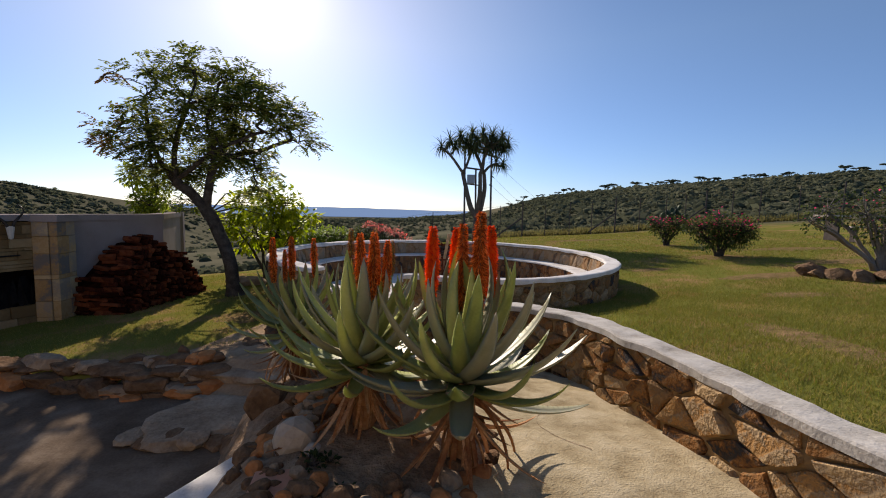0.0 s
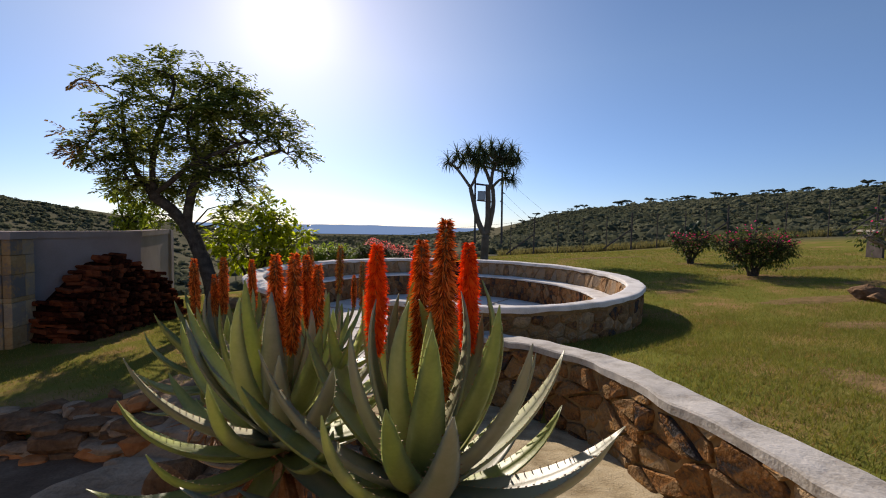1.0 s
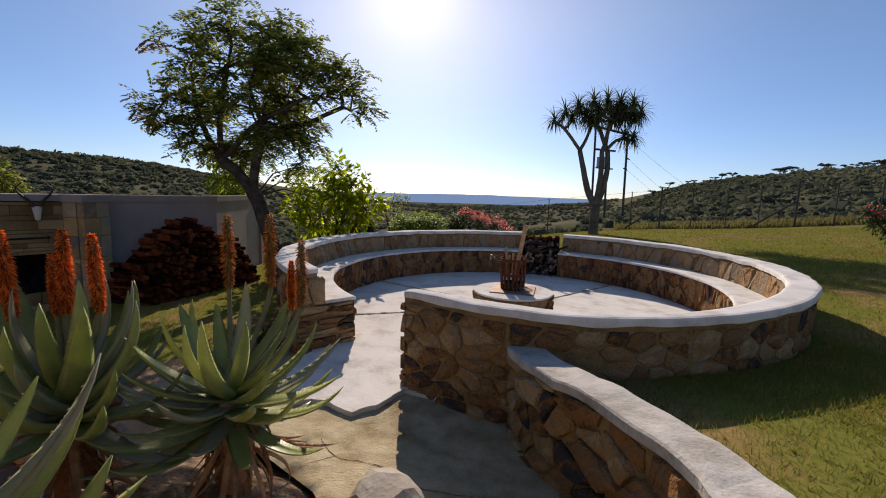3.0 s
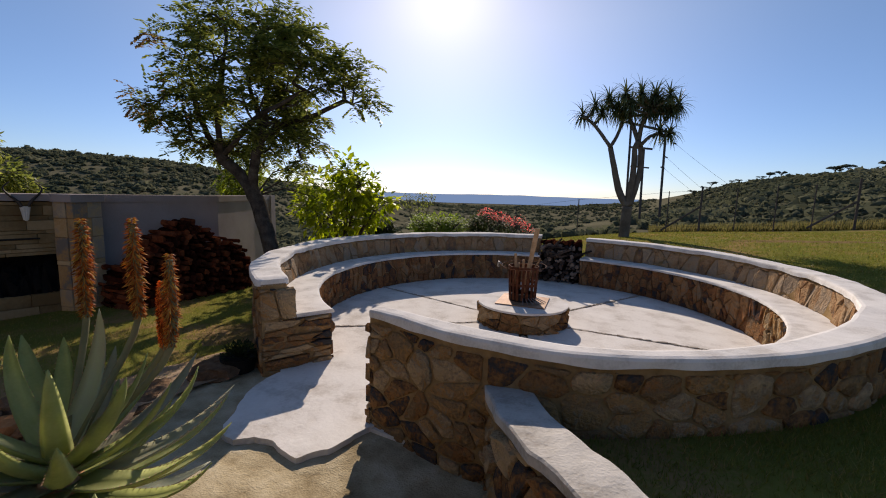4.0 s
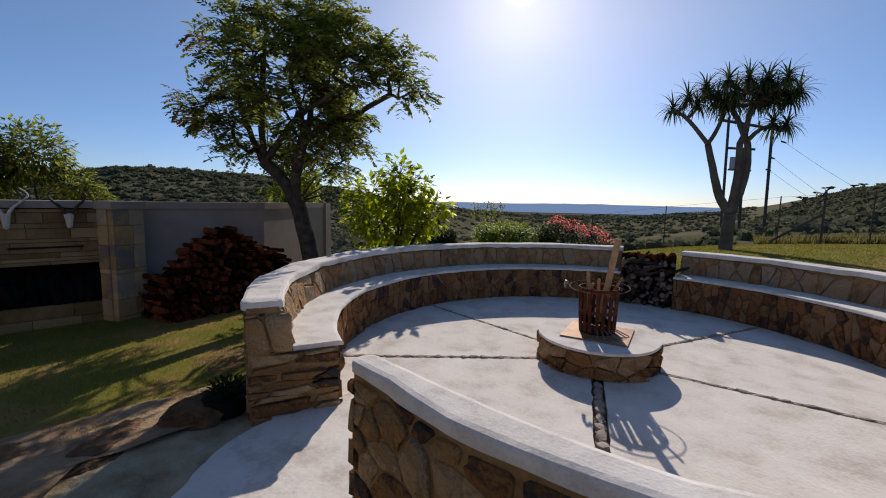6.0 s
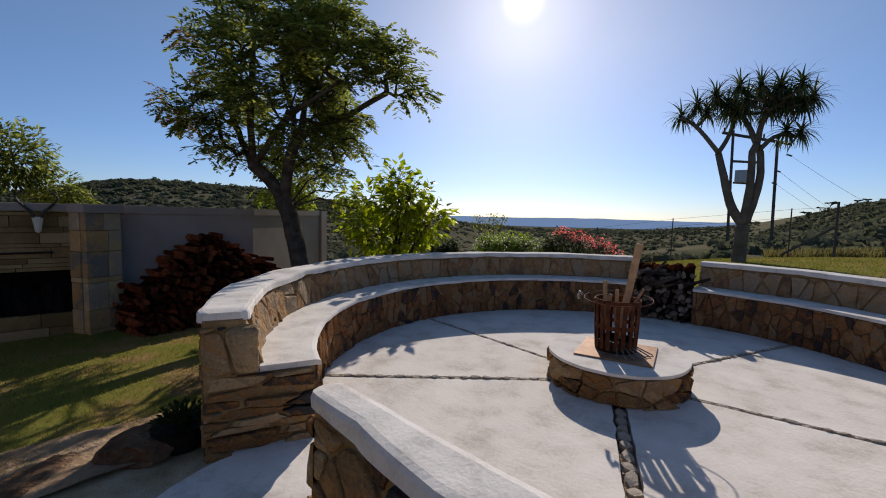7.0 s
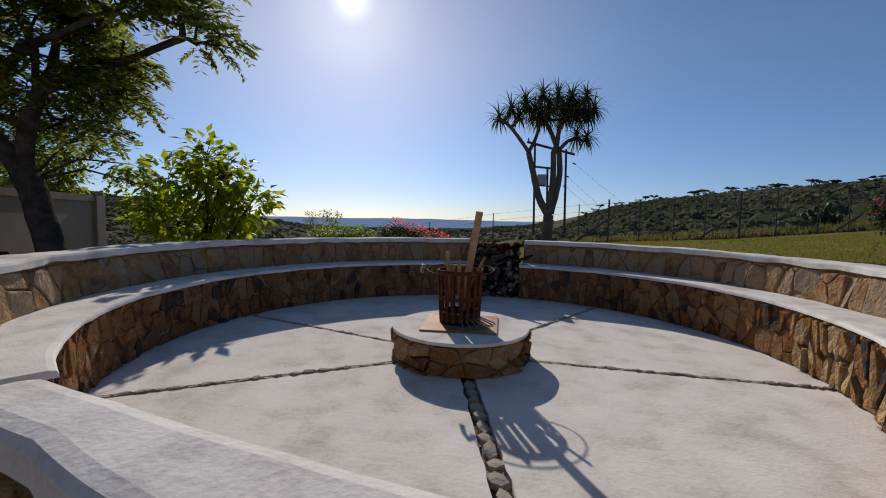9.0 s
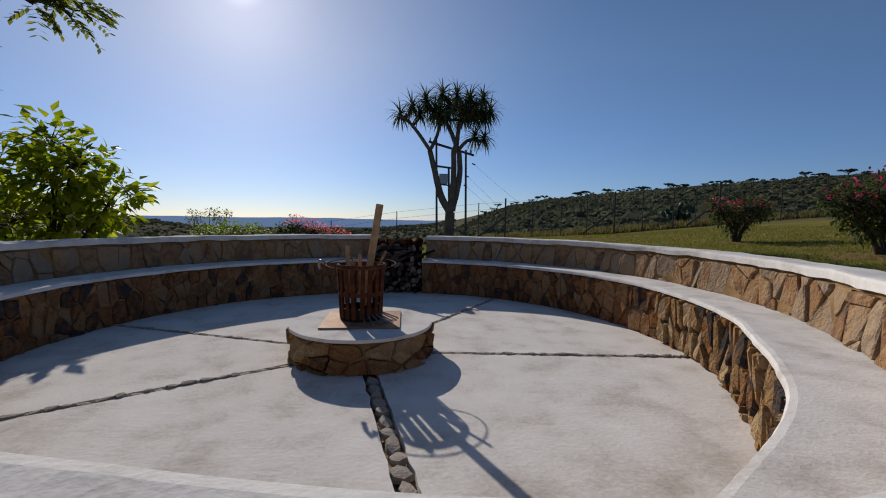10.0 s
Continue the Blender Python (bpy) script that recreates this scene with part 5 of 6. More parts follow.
for nm, a, b, w, d in (("plank", (.02, .0, .10), (.15, .0, .95), .058, .034), ("stick", (-.10, .02, .2), (-.13, .05, .60), .03, .03), ("stick", (.06, -.03, .25), (.20, .03, .56), .020, .018),
                       ("stick", (-.02, .06, .2), (-.03, .10, .52), .035, .03), ("stick", (-.08, -.05, .2), (-.05, -.08, .50), .03, .03)):
    a, b = Vector(a), Vector(b)
    bm = box_bm(w, d, (b - a).length, .006)
    for v in bm.verts:
        v.co.x += .008 * noise.noise((v.co.z * 9, w * 90, v.co.x * 9))
    ob = part("fire_" + nm, bm, M_wood)
    ob.matrix_world = Matrix.Translation(BK + a) @ (b - a).to_track_quat("Z", "X").to_matrix().to_4x4()
    tagged(ob, "rough pale wooden plank standing in the fire basket" if nm == "plank" else "thin split stick standing in the fire basket", nm)

# ---- rocks ----


def rock(name, place, size, m, label, seed, flat=0.0, turn=0.0, sharp=.35, group="", detail=2, tag=True):
    """A stone with flattened facets, its foot at place."""
    q = random.Random(seed)
    bm = bmesh.new()
    bmesh.ops.create_icosphere(bm, subdivisions=detail, radius=.5)
    planes = [(Vector((q.gauss(0, 1), q.gauss(0, 1), q.gauss(0, 1))).normalized(), q.uniform(.26, .42)) for _ in range(9)]
    for v in bm.verts:
        for nn, dd in planes:
            o = v.co.dot(nn) - dd
            if o > 0:
                v.co -= nn * o * min(1, sharp * 2.4)
        v.co += v.co.normalized() * (.05 * noise.noise(v.co * 4 + Vector((seed, 0, 0))) + .035 * noise.noise(v.co * 10 + Vector((0, seed, 0))))
        if detail > 3:
            v.co += v.co.normalized() * (.03 * noise.noise(v.co * 9 + Vector((0, 0, seed))) + .022 * noise.noise((v.co.x * 5, v.co.y * 5, v.co.z * 26 + seed)) + .014 * noise.noise(v.co * 24))
        if flat and v.co.z > flat:
            v.co.z = flat + (v.co.z - flat) * .12
    bm.transform(Matrix.Diagonal((*size, 1)))
    lo = min(v.co.z for v in bm.verts)
    bmesh.ops.translate(bm, verts=bm.verts[:], vec=(0, 0, -lo))
    ob = part(name, bm, m)
    ob.matrix_world = Matrix.Translation(place) @ Matrix.Rotation(turn, 4, "Z")
    return tagged(ob, label, "stone", group) if tag else ob


rock("boulder", (-.62, 2.78, .20), (.26, .30, .26), M_pale_rock, "smooth pale rounded boulder at the bed's edge", 1, sharp=.1)
rock("boulder", (-.47, 2.66, .22), (.13, .15, .16), M_pale_rock, "small smooth pale cobble beside the boulder", 2, sharp=.1)
rock("boulder", (-1.12, 3.5, -.05), (.36, .36, .42), M_rock, "knobbly grey boulder at the bed's edge", 3)
rock("boulder", (-.9, 3.2, -.1), (.34, .3, .40), M_rock, "rough brown boulder under the aloes", 4)
rock("boulder", (.20, 4.42, .07), (.46, .36, .26), M_pale_rock, "pinkish rough rock lying on the path", 5)
rock("boulder", (-.75, 3.45, .0), (.3, .3, .34), M_rock, "rough brown boulder under the aloes", 6)
rock("boulder", (-4.75, 10.2, -.28), (1.2, .6, .42), M_flag, "large flat pale boulder on the lawn", 7, flat=.2)
rock("boulder", (-2.68, 4.82, -.08), (.14, .12, .28), M_rock, "small upright grey stone in the border", 8)
for k, (x, y, sx, sy, h, tn) in enumerate([(-2.20, 5.42, .80, .30, .17, 2.15), (-2.08, 6.02, .62, .46, .27, 1.8), (-2.55, 4.98, .62, .30, .16, 2.4), (-1.93, 6.42, .42, .36, .24, .6), (-2.42, 4.98, .62, .34, .15, 2.2), (-2.1, 5.42, .5, .3, .14, 2.0)]):
    rock("border_rock", (x, y, -.12), (sx, sy, h), M_rock, "low dark rock edging the entrance path", 40 + k, flat=.25, turn=tn, group="rocks by the entrance", detail=5 if sx > .8 else 4, sharp=.42)
pot = thing("planter", (-2.02, 6.15, -.04), "black low planter pot beside the entrance", "planter")
bm = bmesh.new()
bmesh.ops.create_cone(bm, cap_ends=True, segments=20, radius1=.13, radius2=.165, depth=.15, matrix=Matrix.Translation((0, 0, .075)))
bmesh.ops.bevel(bm, geom=bm.edges[:], offset=.01, segments=2, affect="EDGES")
part("pot", bm, M_iron, pot)
tuft = Pile()
for k in range(420):
    q = Vector((r.gauss(0, 1), r.gauss(0, 1), abs(r.gauss(0, .8)))).normalized() * r.uniform(.03, .15)
    leaf_quads(tuft, q + Vector((0, 0, .13)), q + Vector((0, 0, .05)), r.uniform(.03, .05), .022, .2, r)
part("foliage", tuft.mesh("foliage"), M_shrub, pot)["kind"] = "stuff"
# border of stacked stones between patio and lawn
for k in range(46):
    t = k / 45
    x = -6.6 + 4.5 * t + r.uniform(-.05, .05)
    y = 4.34 - .12 * (x + 3) * .6 + (.35 * max(0, t - .82) * 5 * .6)
    low = k % 3 == 0
    rock("border_stone", (x, y + (.0 if low else .09) + r.uniform(-.04, .04), -.27 if low else -.09 + r.uniform(-.02, .03)), (r.uniform(.3, .6), r.uniform(.24, .36), r.uniform(.24, .32) if low else r.uniform(.10, .19)),
         M_red_rock if (k % 7 in (0, 3) and low) else (M_rock, M_flag)[k % 5 == 1], "rusty orange stone in the low border wall" if (k % 7 in (0, 3) and low) else "brown weathered stone in the low border wall", 100 + k, flat=.25, turn=r.uniform(-.4, .4), group="border stones", sharp=.42)
# stepping slabs up from the patio
for k, (x, y, z, sx, sy, h, tn) in enumerate([(-1.80, 3.85, -.26, 1.35, .95, .24, .35), (-1.85, 4.72, -.2, 1.2, .95, .30, .15), (-2.6, 5.0, -.2, .9, .55, .2, .5), (-1.9, 5.05, -.2, .7, .45, .14, -.3), (-2.35, 4.45, -.2, .5, .4, .24, .2), (-1.5, 4.4, -.2, .5, .4, .2, 1.0)]):
    rock("step_slab", (x, y, z), (sx, sy, h), M_flag, "broad worn flagstone step beside the aloes", 200 + k, flat=.12, turn=tn, group="flagstone steps", detail=3)
for k in range(3, 16):
    x, y, z0 = (-2.6 + .17 * k, 4.28 - .02 * k, -.26) if k < 9 else (-2.25 + .17 * (k - 9), 3.52, -.24)
    rock("step_stone", (x, y + r.uniform(-.05, .05), z0), (r.uniform(.2, .36), r.uniform(.18, .3), r.uniform(.12, .18)), M_rock if k % 3 else M_flag, "rough stone set as a step riser", 700 + k, flat=.3, turn=r.uniform(-.5, .5), group="step stones")
for k in range(40):
    t = (k + .5) / 40
    x, y = -3.2 + .95 * t + r.uniform(-.05, .05), 4.42 + .25 * max(0, t - .4) + r.uniform(-.16, .22)
    red = k % 5 == 0
    rock("bank_stone", (x, y, -.26 + .30 * max(0, min(1, (y - 4.25) / .45)) - .06), (r.uniform(.16, .36), r.uniform(.15, .28), r.uniform(.12, .22)), M_red_rock if red else (M_rock, M_flag, M_rock)[k % 3],
         "rusty orange stone in the bank" if red else "brown weathered stone in the bank", 800 + k, flat=.22, turn=r.uniform(-.8, .8), group="stones of the bank")
earth = part("bare_earth", sheet(lambda y: -3.3 + .25 * (y - 5), lambda y: float(np.interp(y, [4.7, 5.3, 6.4], [-1.3, -2.05, -1.9])), np.linspace(4.0, 6.4, 44),
                                lambda x, y: float(land(x, y)[0]) + .012 + .02 * noise.noise((x * 3, y * 3, 1)) - .25 * max(0, -2.9 + .25 * (y - 5) - x) - .30 * max(0, min(1, (4.75 - y) / .55))), M_dirt)
tagged(earth, "sandy trodden earth between lawn and entrance", "earth", kind="structure")
# bare reddish patches worn into the lawn
PATCHES = [(6.75, 11.0, .75, .5), (7.0, 14.2, .5, .35), (3.35, 4.15, .30, .85), (3.9, 3.1, .25, .6), (6.1, 8.3, 1.0, .35), (7.4, 6.5, .7, .3), (8.6, 9.6, 1.3, .4), (5.2, 6.6, .5, .3), (4.6, 9.9, .5, .25), (9.5, 12.2, 1.5, .5), (5.4, 17.5, 2.0, .4), (4.2, 22.3, 1.8, .45), (-3.0, 6.9, .5, .45), (-2.7, 7.6, .3, .5)]
for k, (x, y, rx, ry) in enumerate(PATCHES):
    vs, n, rings = [], 40, 6
    for j in range(rings + 1):
        for i in range(n):
            a = 2 * math.pi * i / n
            f = j / rings * (1 + .38 * noise.noise((2.2 * math.cos(a) + k, 2.2 * math.sin(a), 4)) + .18 * noise.noise((7 * math.cos(a) + k, 7 * math.sin(a), 9)))
            px, py = x + rx * f * math.cos(a), y + ry * f * math.sin(a)
            vs.append((px, py, float(land(px, py)[0]) + .012 - .016 * (j / rings) ** 3 + .006 * noise.noise((px * 9, py * 9, 0))))
    fs = [(j * n + i, j * n + (i + 1) % n, (j + 1) * n + (i + 1) % n, (j + 1) * n + i) for j in range(rings) for i in range(n)]
    tagged(part("bare_patch", mesh_from("bare_patch", vs, fs, True), M_patch), "worn patch of bare reddish earth in the lawn", "earth", kind="structure")
# stones round the right-hand bougainvillea
for k in range(12):
    a = radians(150 + 18 * k)
    x, y = 7.75 + 1.15 * math.cos(a), 7.95 + .75 * math.sin(a)
    rock("ring_stone", (x, y, float(land(x, y)[0]) - .05), (r.uniform(.35, .6), r.uniform(.3, .45), r.uniform(.2, .3)), M_rock, "rough stone edging the bougainvillea bed", 300 + k, turn=a, group="stones round the bougainvillea")

# hairline cracks in the path
for pts in ([(-.55, 4.95), (-.35, 4.80), (-.05, 4.82), (.25, 4.72), (.52, 4.78)], [(-.35, 4.80), (-.45, 4.55), (-.25, 4.3)], [(.7, 3.9), (.95, 3.55), (.9, 3.2), (1.15, 2.9)]):
    ln = smooth_line([(x, y, 0) for x, y in pts], .05)
    vs = []
    for i, p in enumerate(ln):
        jx, jy, w = .02 * noise.noise(p * 9), .02 * noise.noise(p * 9 + Vector((5, 0, 0))), .0035 * (1 + noise.noise(p * 14))
        z = float(path_z(p.y)) + 0.014 * noise.noise((p.x * 1.3, p.y * 1.3, 0)) + .003
        vs += [(p.x + jx, p.y + jy - w, z), (p.x + jx, p.y + jy + w, z)]
    part("crack", mesh_from("crack", vs, [(2 * i, 2 * i + 2, 2 * i + 3, 2 * i + 1) for i in range(len(ln) - 1)]), M_soil, path)

# ---- aloe bed ----


def bed_z(x, y):
    q = abs((x + .15 + .38 * max(0, y - 3.0)) / .90) ** 3 + max(0, (y - 3.2) / 1.3) ** 3 + max(0, (2.3 - y) / .5) ** 3
    return max(-.35, .10 + .24 * (1 - q * 1.1)) + .03 * noise.noise((x * 6, y * 6, 2))


vs, fs = [], []
N = 46
for j in range(N):
    for i in range(N):
        x, y = -1.45 + 2.4 * i / (N - 1), 1.6 + 3.1 * j / (N - 1)
        vs.append((x, y, bed_z(x, y)))
fs = [(j * N + i, j * N + i + 1, (j + 1) * N + i + 1, (j + 1) * N + i) for j in range(N - 1) for i in range(N - 1)]
tagged(part("flower_bed", mesh_from("flower_bed", vs, fs, True), M_soil), "stony brown soil of the aloe bed", "soil", kind="structure")
for k in range(240):
    a, q = r.uniform(0, 6.28), r.uniform(.3, 1.05) ** .5
    x, y = -.12 + .80 * q * math.cos(a), 2.9 + 1.0 * q * math.sin(a)
    s = r.uniform(.05, .17)
    rock("bed_stone", (x, y, bed_z(x, y) - .2 * s), (s, s * r.uniform(.7, 1.2), s * .7), r.choice([M_rock, M_rock, M_red_rock, M_flag]), "small rough stone lying in the aloe bed", 400 + k, group="stones in the aloe bed", detail=2, turn=a)
kerb = part("kerb_plank", box_bm(.30, 1.25, .08, .012), M_plaster)
kerb.matrix_world = Matrix.Translation((-1.02, 2.85, -.02)) @ Matrix.Rotation(radians(-22), 4, "Z")
tagged(kerb, "smooth grey cement kerb slab between patio and bed", "kerb")
under_k = part("kerb_foot", box_bm(.26, 1.2, .2, .01), M_patio, kerb)
under_k.location = (0, 0, -.19)
tile = part("terracotta_tile", box_bm(.34, .34, .025, .004), M_terracotta)
tile.matrix_world = Matrix.Translation((-.50, 2.33, .30)) @ Matrix.Rotation(radians(12), 4, "Z")
tagged(tile, "terracotta floor tile set beside the bed", "tile")


def aloe_leaf(seed, length=1.0, width=.165, curl=.9):
    """A fleshy tapering leaf along +Y that curls upward, channelled above, with thorns on its edges."""
    q = random.Random(seed)
    n = 12
    vs, fs = [], []
    th_v, th_f = [], []
    p, ang = Vector((0, 0, 0)), 0.0
    rows = []
    for i in range(n + 1):
        t = i / n
        w = width * .5 * (1 - t) ** .8 * (.85 + .75 * t) + .003
        thick = .030 * (1 - t) ** .8 + .003
        up = Vector((0, -math.sin(ang), math.cos(ang)))
        chan = .42 * w
        row = [p + Vector((-w, 0, 0)) + up * chan * .9, p + Vector((-w * .45, 0, 0)) + up * chan * .12, p + Vector((w * .45, 0, 0)) + up * chan * .12, p + Vector((w, 0, 0)) + up * chan * .9,
               p + Vector((w * .6, 0, 0)) - up * (thick * .55 - chan * .2), p - up * thick, p + Vector((-w * .6, 0, 0)) - up * (thick * .55 - chan * .2)]
        rows.append((p.copy(), w, up, chan))
        vs += row
        ang += curl / n * (0.5 + 1.2 * t)
        p = p + Vector((q.uniform(-.004, .004), math.cos(ang), math.sin(ang))) * length / n
    m = 7
    for i in range(n):
        for k in range(m):
            fs.append((i * m + k, i * m + (k + 1) % m, (i + 1) * m + (k + 1) % m, (i + 1) * m + k))
    fs += [tuple(range(m - 1, -1, -1)), tuple(n * m + k for k in range(m))]
    nb = len(fs)
    for i in range(1, n * 2 - 1):
        a = rows[i // 2]
        b = rows[min(i // 2 + 1, n)]
        f = (i % 2) / 2
        pp, w, up, ch = a[0].lerp(b[0], f), a[1] + (b[1] - a[1]) * f, a[2], a[3]
        for s in (1, -1):
            o = len(vs)
            e = pp + Vector((s * w, 0, 0)) + up * ch * .9
            vs += [e + Vector((0, -.005, 0)), e + Vector((0, .005, 0)), e + up * .004, e + Vector((s * .009, .004, .003))]
            fs += [(o, o + 1, o + 3), (o + 1, o + 2, o + 3), (o + 2, o, o + 3)]
    me = mesh_from("leaf", vs, fs)
    for i, pl in enumerate(me.polygons):
        pl.use_smooth = i < nb
        pl.material_index = 0 if i < nb else 1
    return me


LEAVES = []
for k, m in enumerate((M_aloe, M_aloe, M_aloe, M_aloe_mauve)):
    me = aloe_leaf(50 + k, 1.0, (.195, .21, .18, .19)[k], (.75, .6, 1.1, .8)[k])
    me.materials.append(m)
    me.materials.append(M_thorn)
    LEAVES.append(me)
DEAD = []
for k in range(2):
    me = aloe_leaf(60 + k, 1.0, .055 + .02 * k, -1.1 + 1.7 * k)
    me.materials.append(M_dead)
    me.materials.append(M_dead)
    DEAD.append(me)


def spike_mesh(seed, height, rad, count, m_fl, open_=1.0):
    """A flower spike: a core set about with drooping tubular florets."""
    q = random.Random(seed)
    pl = Pile()
    for k in range(count):
        t = (k + q.random()) / count
        a = k * 2.39996 + q.uniform(-.2, .2)
        z = height * t
        rr_ = rad * (.35 + .65 * math.sin(math.pi * min(1, .18 + .80 * (1 - t))) ** .7) * (1 - .55 * t ** 4)
        out = Vector((math.cos(a), math.sin(a), 0))
        swerve = Vector((-out.y, out.x, 0)) * q.uniform(-.35, .35)
        droop = q.uniform(-1.0, -.05) + 1.1 * max(0, t - .75) * 4 * .6
        d = (out + swerve + Vector((0, 0, droop))).normalized()
        ln = rad * q.uniform(.55, 1.15) * open_
        p0 = out * rr_ * .25 + Vector((0, 0, z))
        side = d.cross(Vector((0, 0, 1))).normalized()
        up = side.cross(d)
        w = .0021
        ring0 = [p0 + (side * math.cos(b) + up * math.sin(b)) * w * .6 for b in (0, 2.09, 4.19)]
        p1 = p0 + d * ln * .6 * (rr_ / rad + .2)
        ring1 = [p1 + (side * math.cos(b) + up * math.sin(b)) * w * 1.25 for b in (0, 2.09, 4.19)]
        tip = p0 + d * ln * (rr_ / rad + .25) + Vector((0, 0, -.003))
        pl.add(ring0 + ring1 + [tip], [(0, 1, 4, 3), (1, 2, 5, 4), (2, 0, 3, 5), (3, 4, 6), (4, 5, 6), (5, 3, 6)])
    me = pl.mesh("raceme")
    me.materials.append(m_fl)
    return me


SPIKES = {"red": spike_mesh(1, .40, .050, 2700, M_red_flower, .70), "tall": spike_mesh(2, .56, .052, 2400, M_orange_flower, .90), "orange": spike_mesh(3, .36, .044, 1800, M_orange_flower, .80), "faded": spike_mesh(4, .34, .034, 520, M_yellow_flower, .9)}
SPIKE_LEN = {"red": .40, "tall": .56, "orange": .36, "faded": .34}


def aloe(base, heart, reach, count, seed, label, spikes, skirt=44, spread=0):
    """An aloe: short stem with a skirt of dry leaves, a rosette, and flower spikes given by kind and top."""
    q = random.Random(seed)
    ob = thing("aloe", base, label, "aloe", "aloes in the bed")
    h = heart - base[2]
    part("stem", mesh_from("stem", *tube([(0, 0, -.1), (.01, 0, h * .5), (0, 0, h + .02)], [.07, .075, .06], 10), True), M_dead, ob)
    for k in range(count):
        t = (k + .5) / count
        lf = part("leaf", LEAVES[3] if q.random() < .26 else LEAVES[2 if t < .35 else q.randrange(3)], None, ob)
        el = -26 - .5 * spread + (88 - spread) * t ** .95 + q.uniform(-7, 7)
        s = reach * (.78 + .06 * math.sin(3.14 * t)) * q.uniform(.86, 1.08)
        lf.scale = (s * 1.05, s, s)
        az_ = k * 137.5 + q.uniform(-12, 12)
        lf.matrix_local = Matrix.Translation((0, 0, h - .10 + .16 * t)) @ Matrix.Rotation(radians(az_), 4, "Z") @ Matrix.Translation((0, .035 * (1 - t) + .01, 0)) @ Matrix.Rotation(radians(el), 4, "X") @ Matrix.Diagonal((s * 1.05, s, s, 1))
    for k in range(skirt):
        lf = part("dry_leaf", DEAD[k % 2], None, ob)
        s = reach * q.uniform(.35, .78)
        lf.matrix_local = Matrix.Translation((0, 0, h * q.uniform(.45, .95))) @ Matrix.Rotation(radians(k * 137.5), 4, "Z") @ Matrix.Translation((0, .05, 0)) @ Matrix.Rotation(radians(q.uniform(-80, -25)), 4, "X") @ Matrix.Rotation(q.uniform(-.5, .5), 4, "Y") @ Matrix.Diagonal((s, s, s, 1))
    girth = {"red": .95, "tall": .86, "orange": .76, "faded": .95}
    for kind, x, y, top, size in spikes:
        ln = SPIKE_LEN[kind] * size
        b = Vector((base[0], base[1], heart + .02))
        top_p = Vector((x, y, top))
        foot = top_p - Vector((0, 0, ln)) + Vector((q.uniform(-.015, .015), q.uniform(-.015, .015), 0))
        sp = part("flower_spike", mesh_from("stalk", *tube([p - Vector(base) for p in smooth_line([b, b.lerp(foot, .5) + Vector((0, 0, -.02)), foot, top_p - Vector((0, 0, .02))], .06)],
                                                     [.012] * len(smooth_line([b, b.lerp(foot, .5) + Vector((0, 0, -.02)), foot, top_p - Vector((0, 0, .02))], .06)), 7), True), M_stalk, ob)
        rc = part("raceme", SPIKES[kind], None, sp, {"red": "fresh scarlet florets", "tall": "spent orange florets", "orange": "orange florets", "faded": "fading yellow-brown florets"}[kind])
        rc.matrix_local = Matrix.Translation(foot - Vector(base)) @ (top_p - foot).to_track_quat("Z", "Y").to_matrix().to_4x4() @ Matrix.Rotation(q.uniform(0, 6), 4, "Z") @ Matrix.Diagonal((size * girth[kind], size * girth[kind], size, 1))
        rc["kind"] = "stuff"


aloe((.36, 2.68, .25), .80, .84, 48, 1, "large grey-green aloe with scarlet and spent orange flower spikes", [("tall", .43, 2.62, 1.69, 1.0), ("red", .17, 2.80, 1.60, 1.0), ("red", .50, 2.85, 1.61, 1.0), ("tall", .34, 2.76, 1.62, .85), ("red", .30, 2.98, 1.59, .9)])
aloe((-.26, 2.98, .27), .78, .80, 44, 2, "grey-green aloe with orange flower spikes", [("orange", -.28, 2.95, 1.54, 1.15), ("orange", -.19, 2.93, 1.55, 1.1), ("orange", -.12, 3.0, 1.50, .95), ("orange", -.22, 3.12, 1.53, .9)])
aloe((-1.02, 3.85, .18), .70, .68, 38, 3, "aloe with slim orange flower spikes", [("orange", -1.19, 3.76, 1.44, 1.0), ("orange", -1.10, 3.92, 1.44, 1.0), ("orange", -.91, 3.92, 1.43, .9), ("orange", -1.15, 3.9, 1.33, .75)])
aloe((-.50, 4.20, .16), .66, .64, 44, 4, "broad aloe beside the path with fading flower spikes", [("faded", -.72, 4.42, 1.50, 1.1), ("faded", -.50, 4.47, 1.51, 1.1), ("faded", -.33, 4.49, 1.39, 1.0), ("orange", -.40, 4.50, 1.28, .7)], spread=12)

# ---- rubble masonry ----


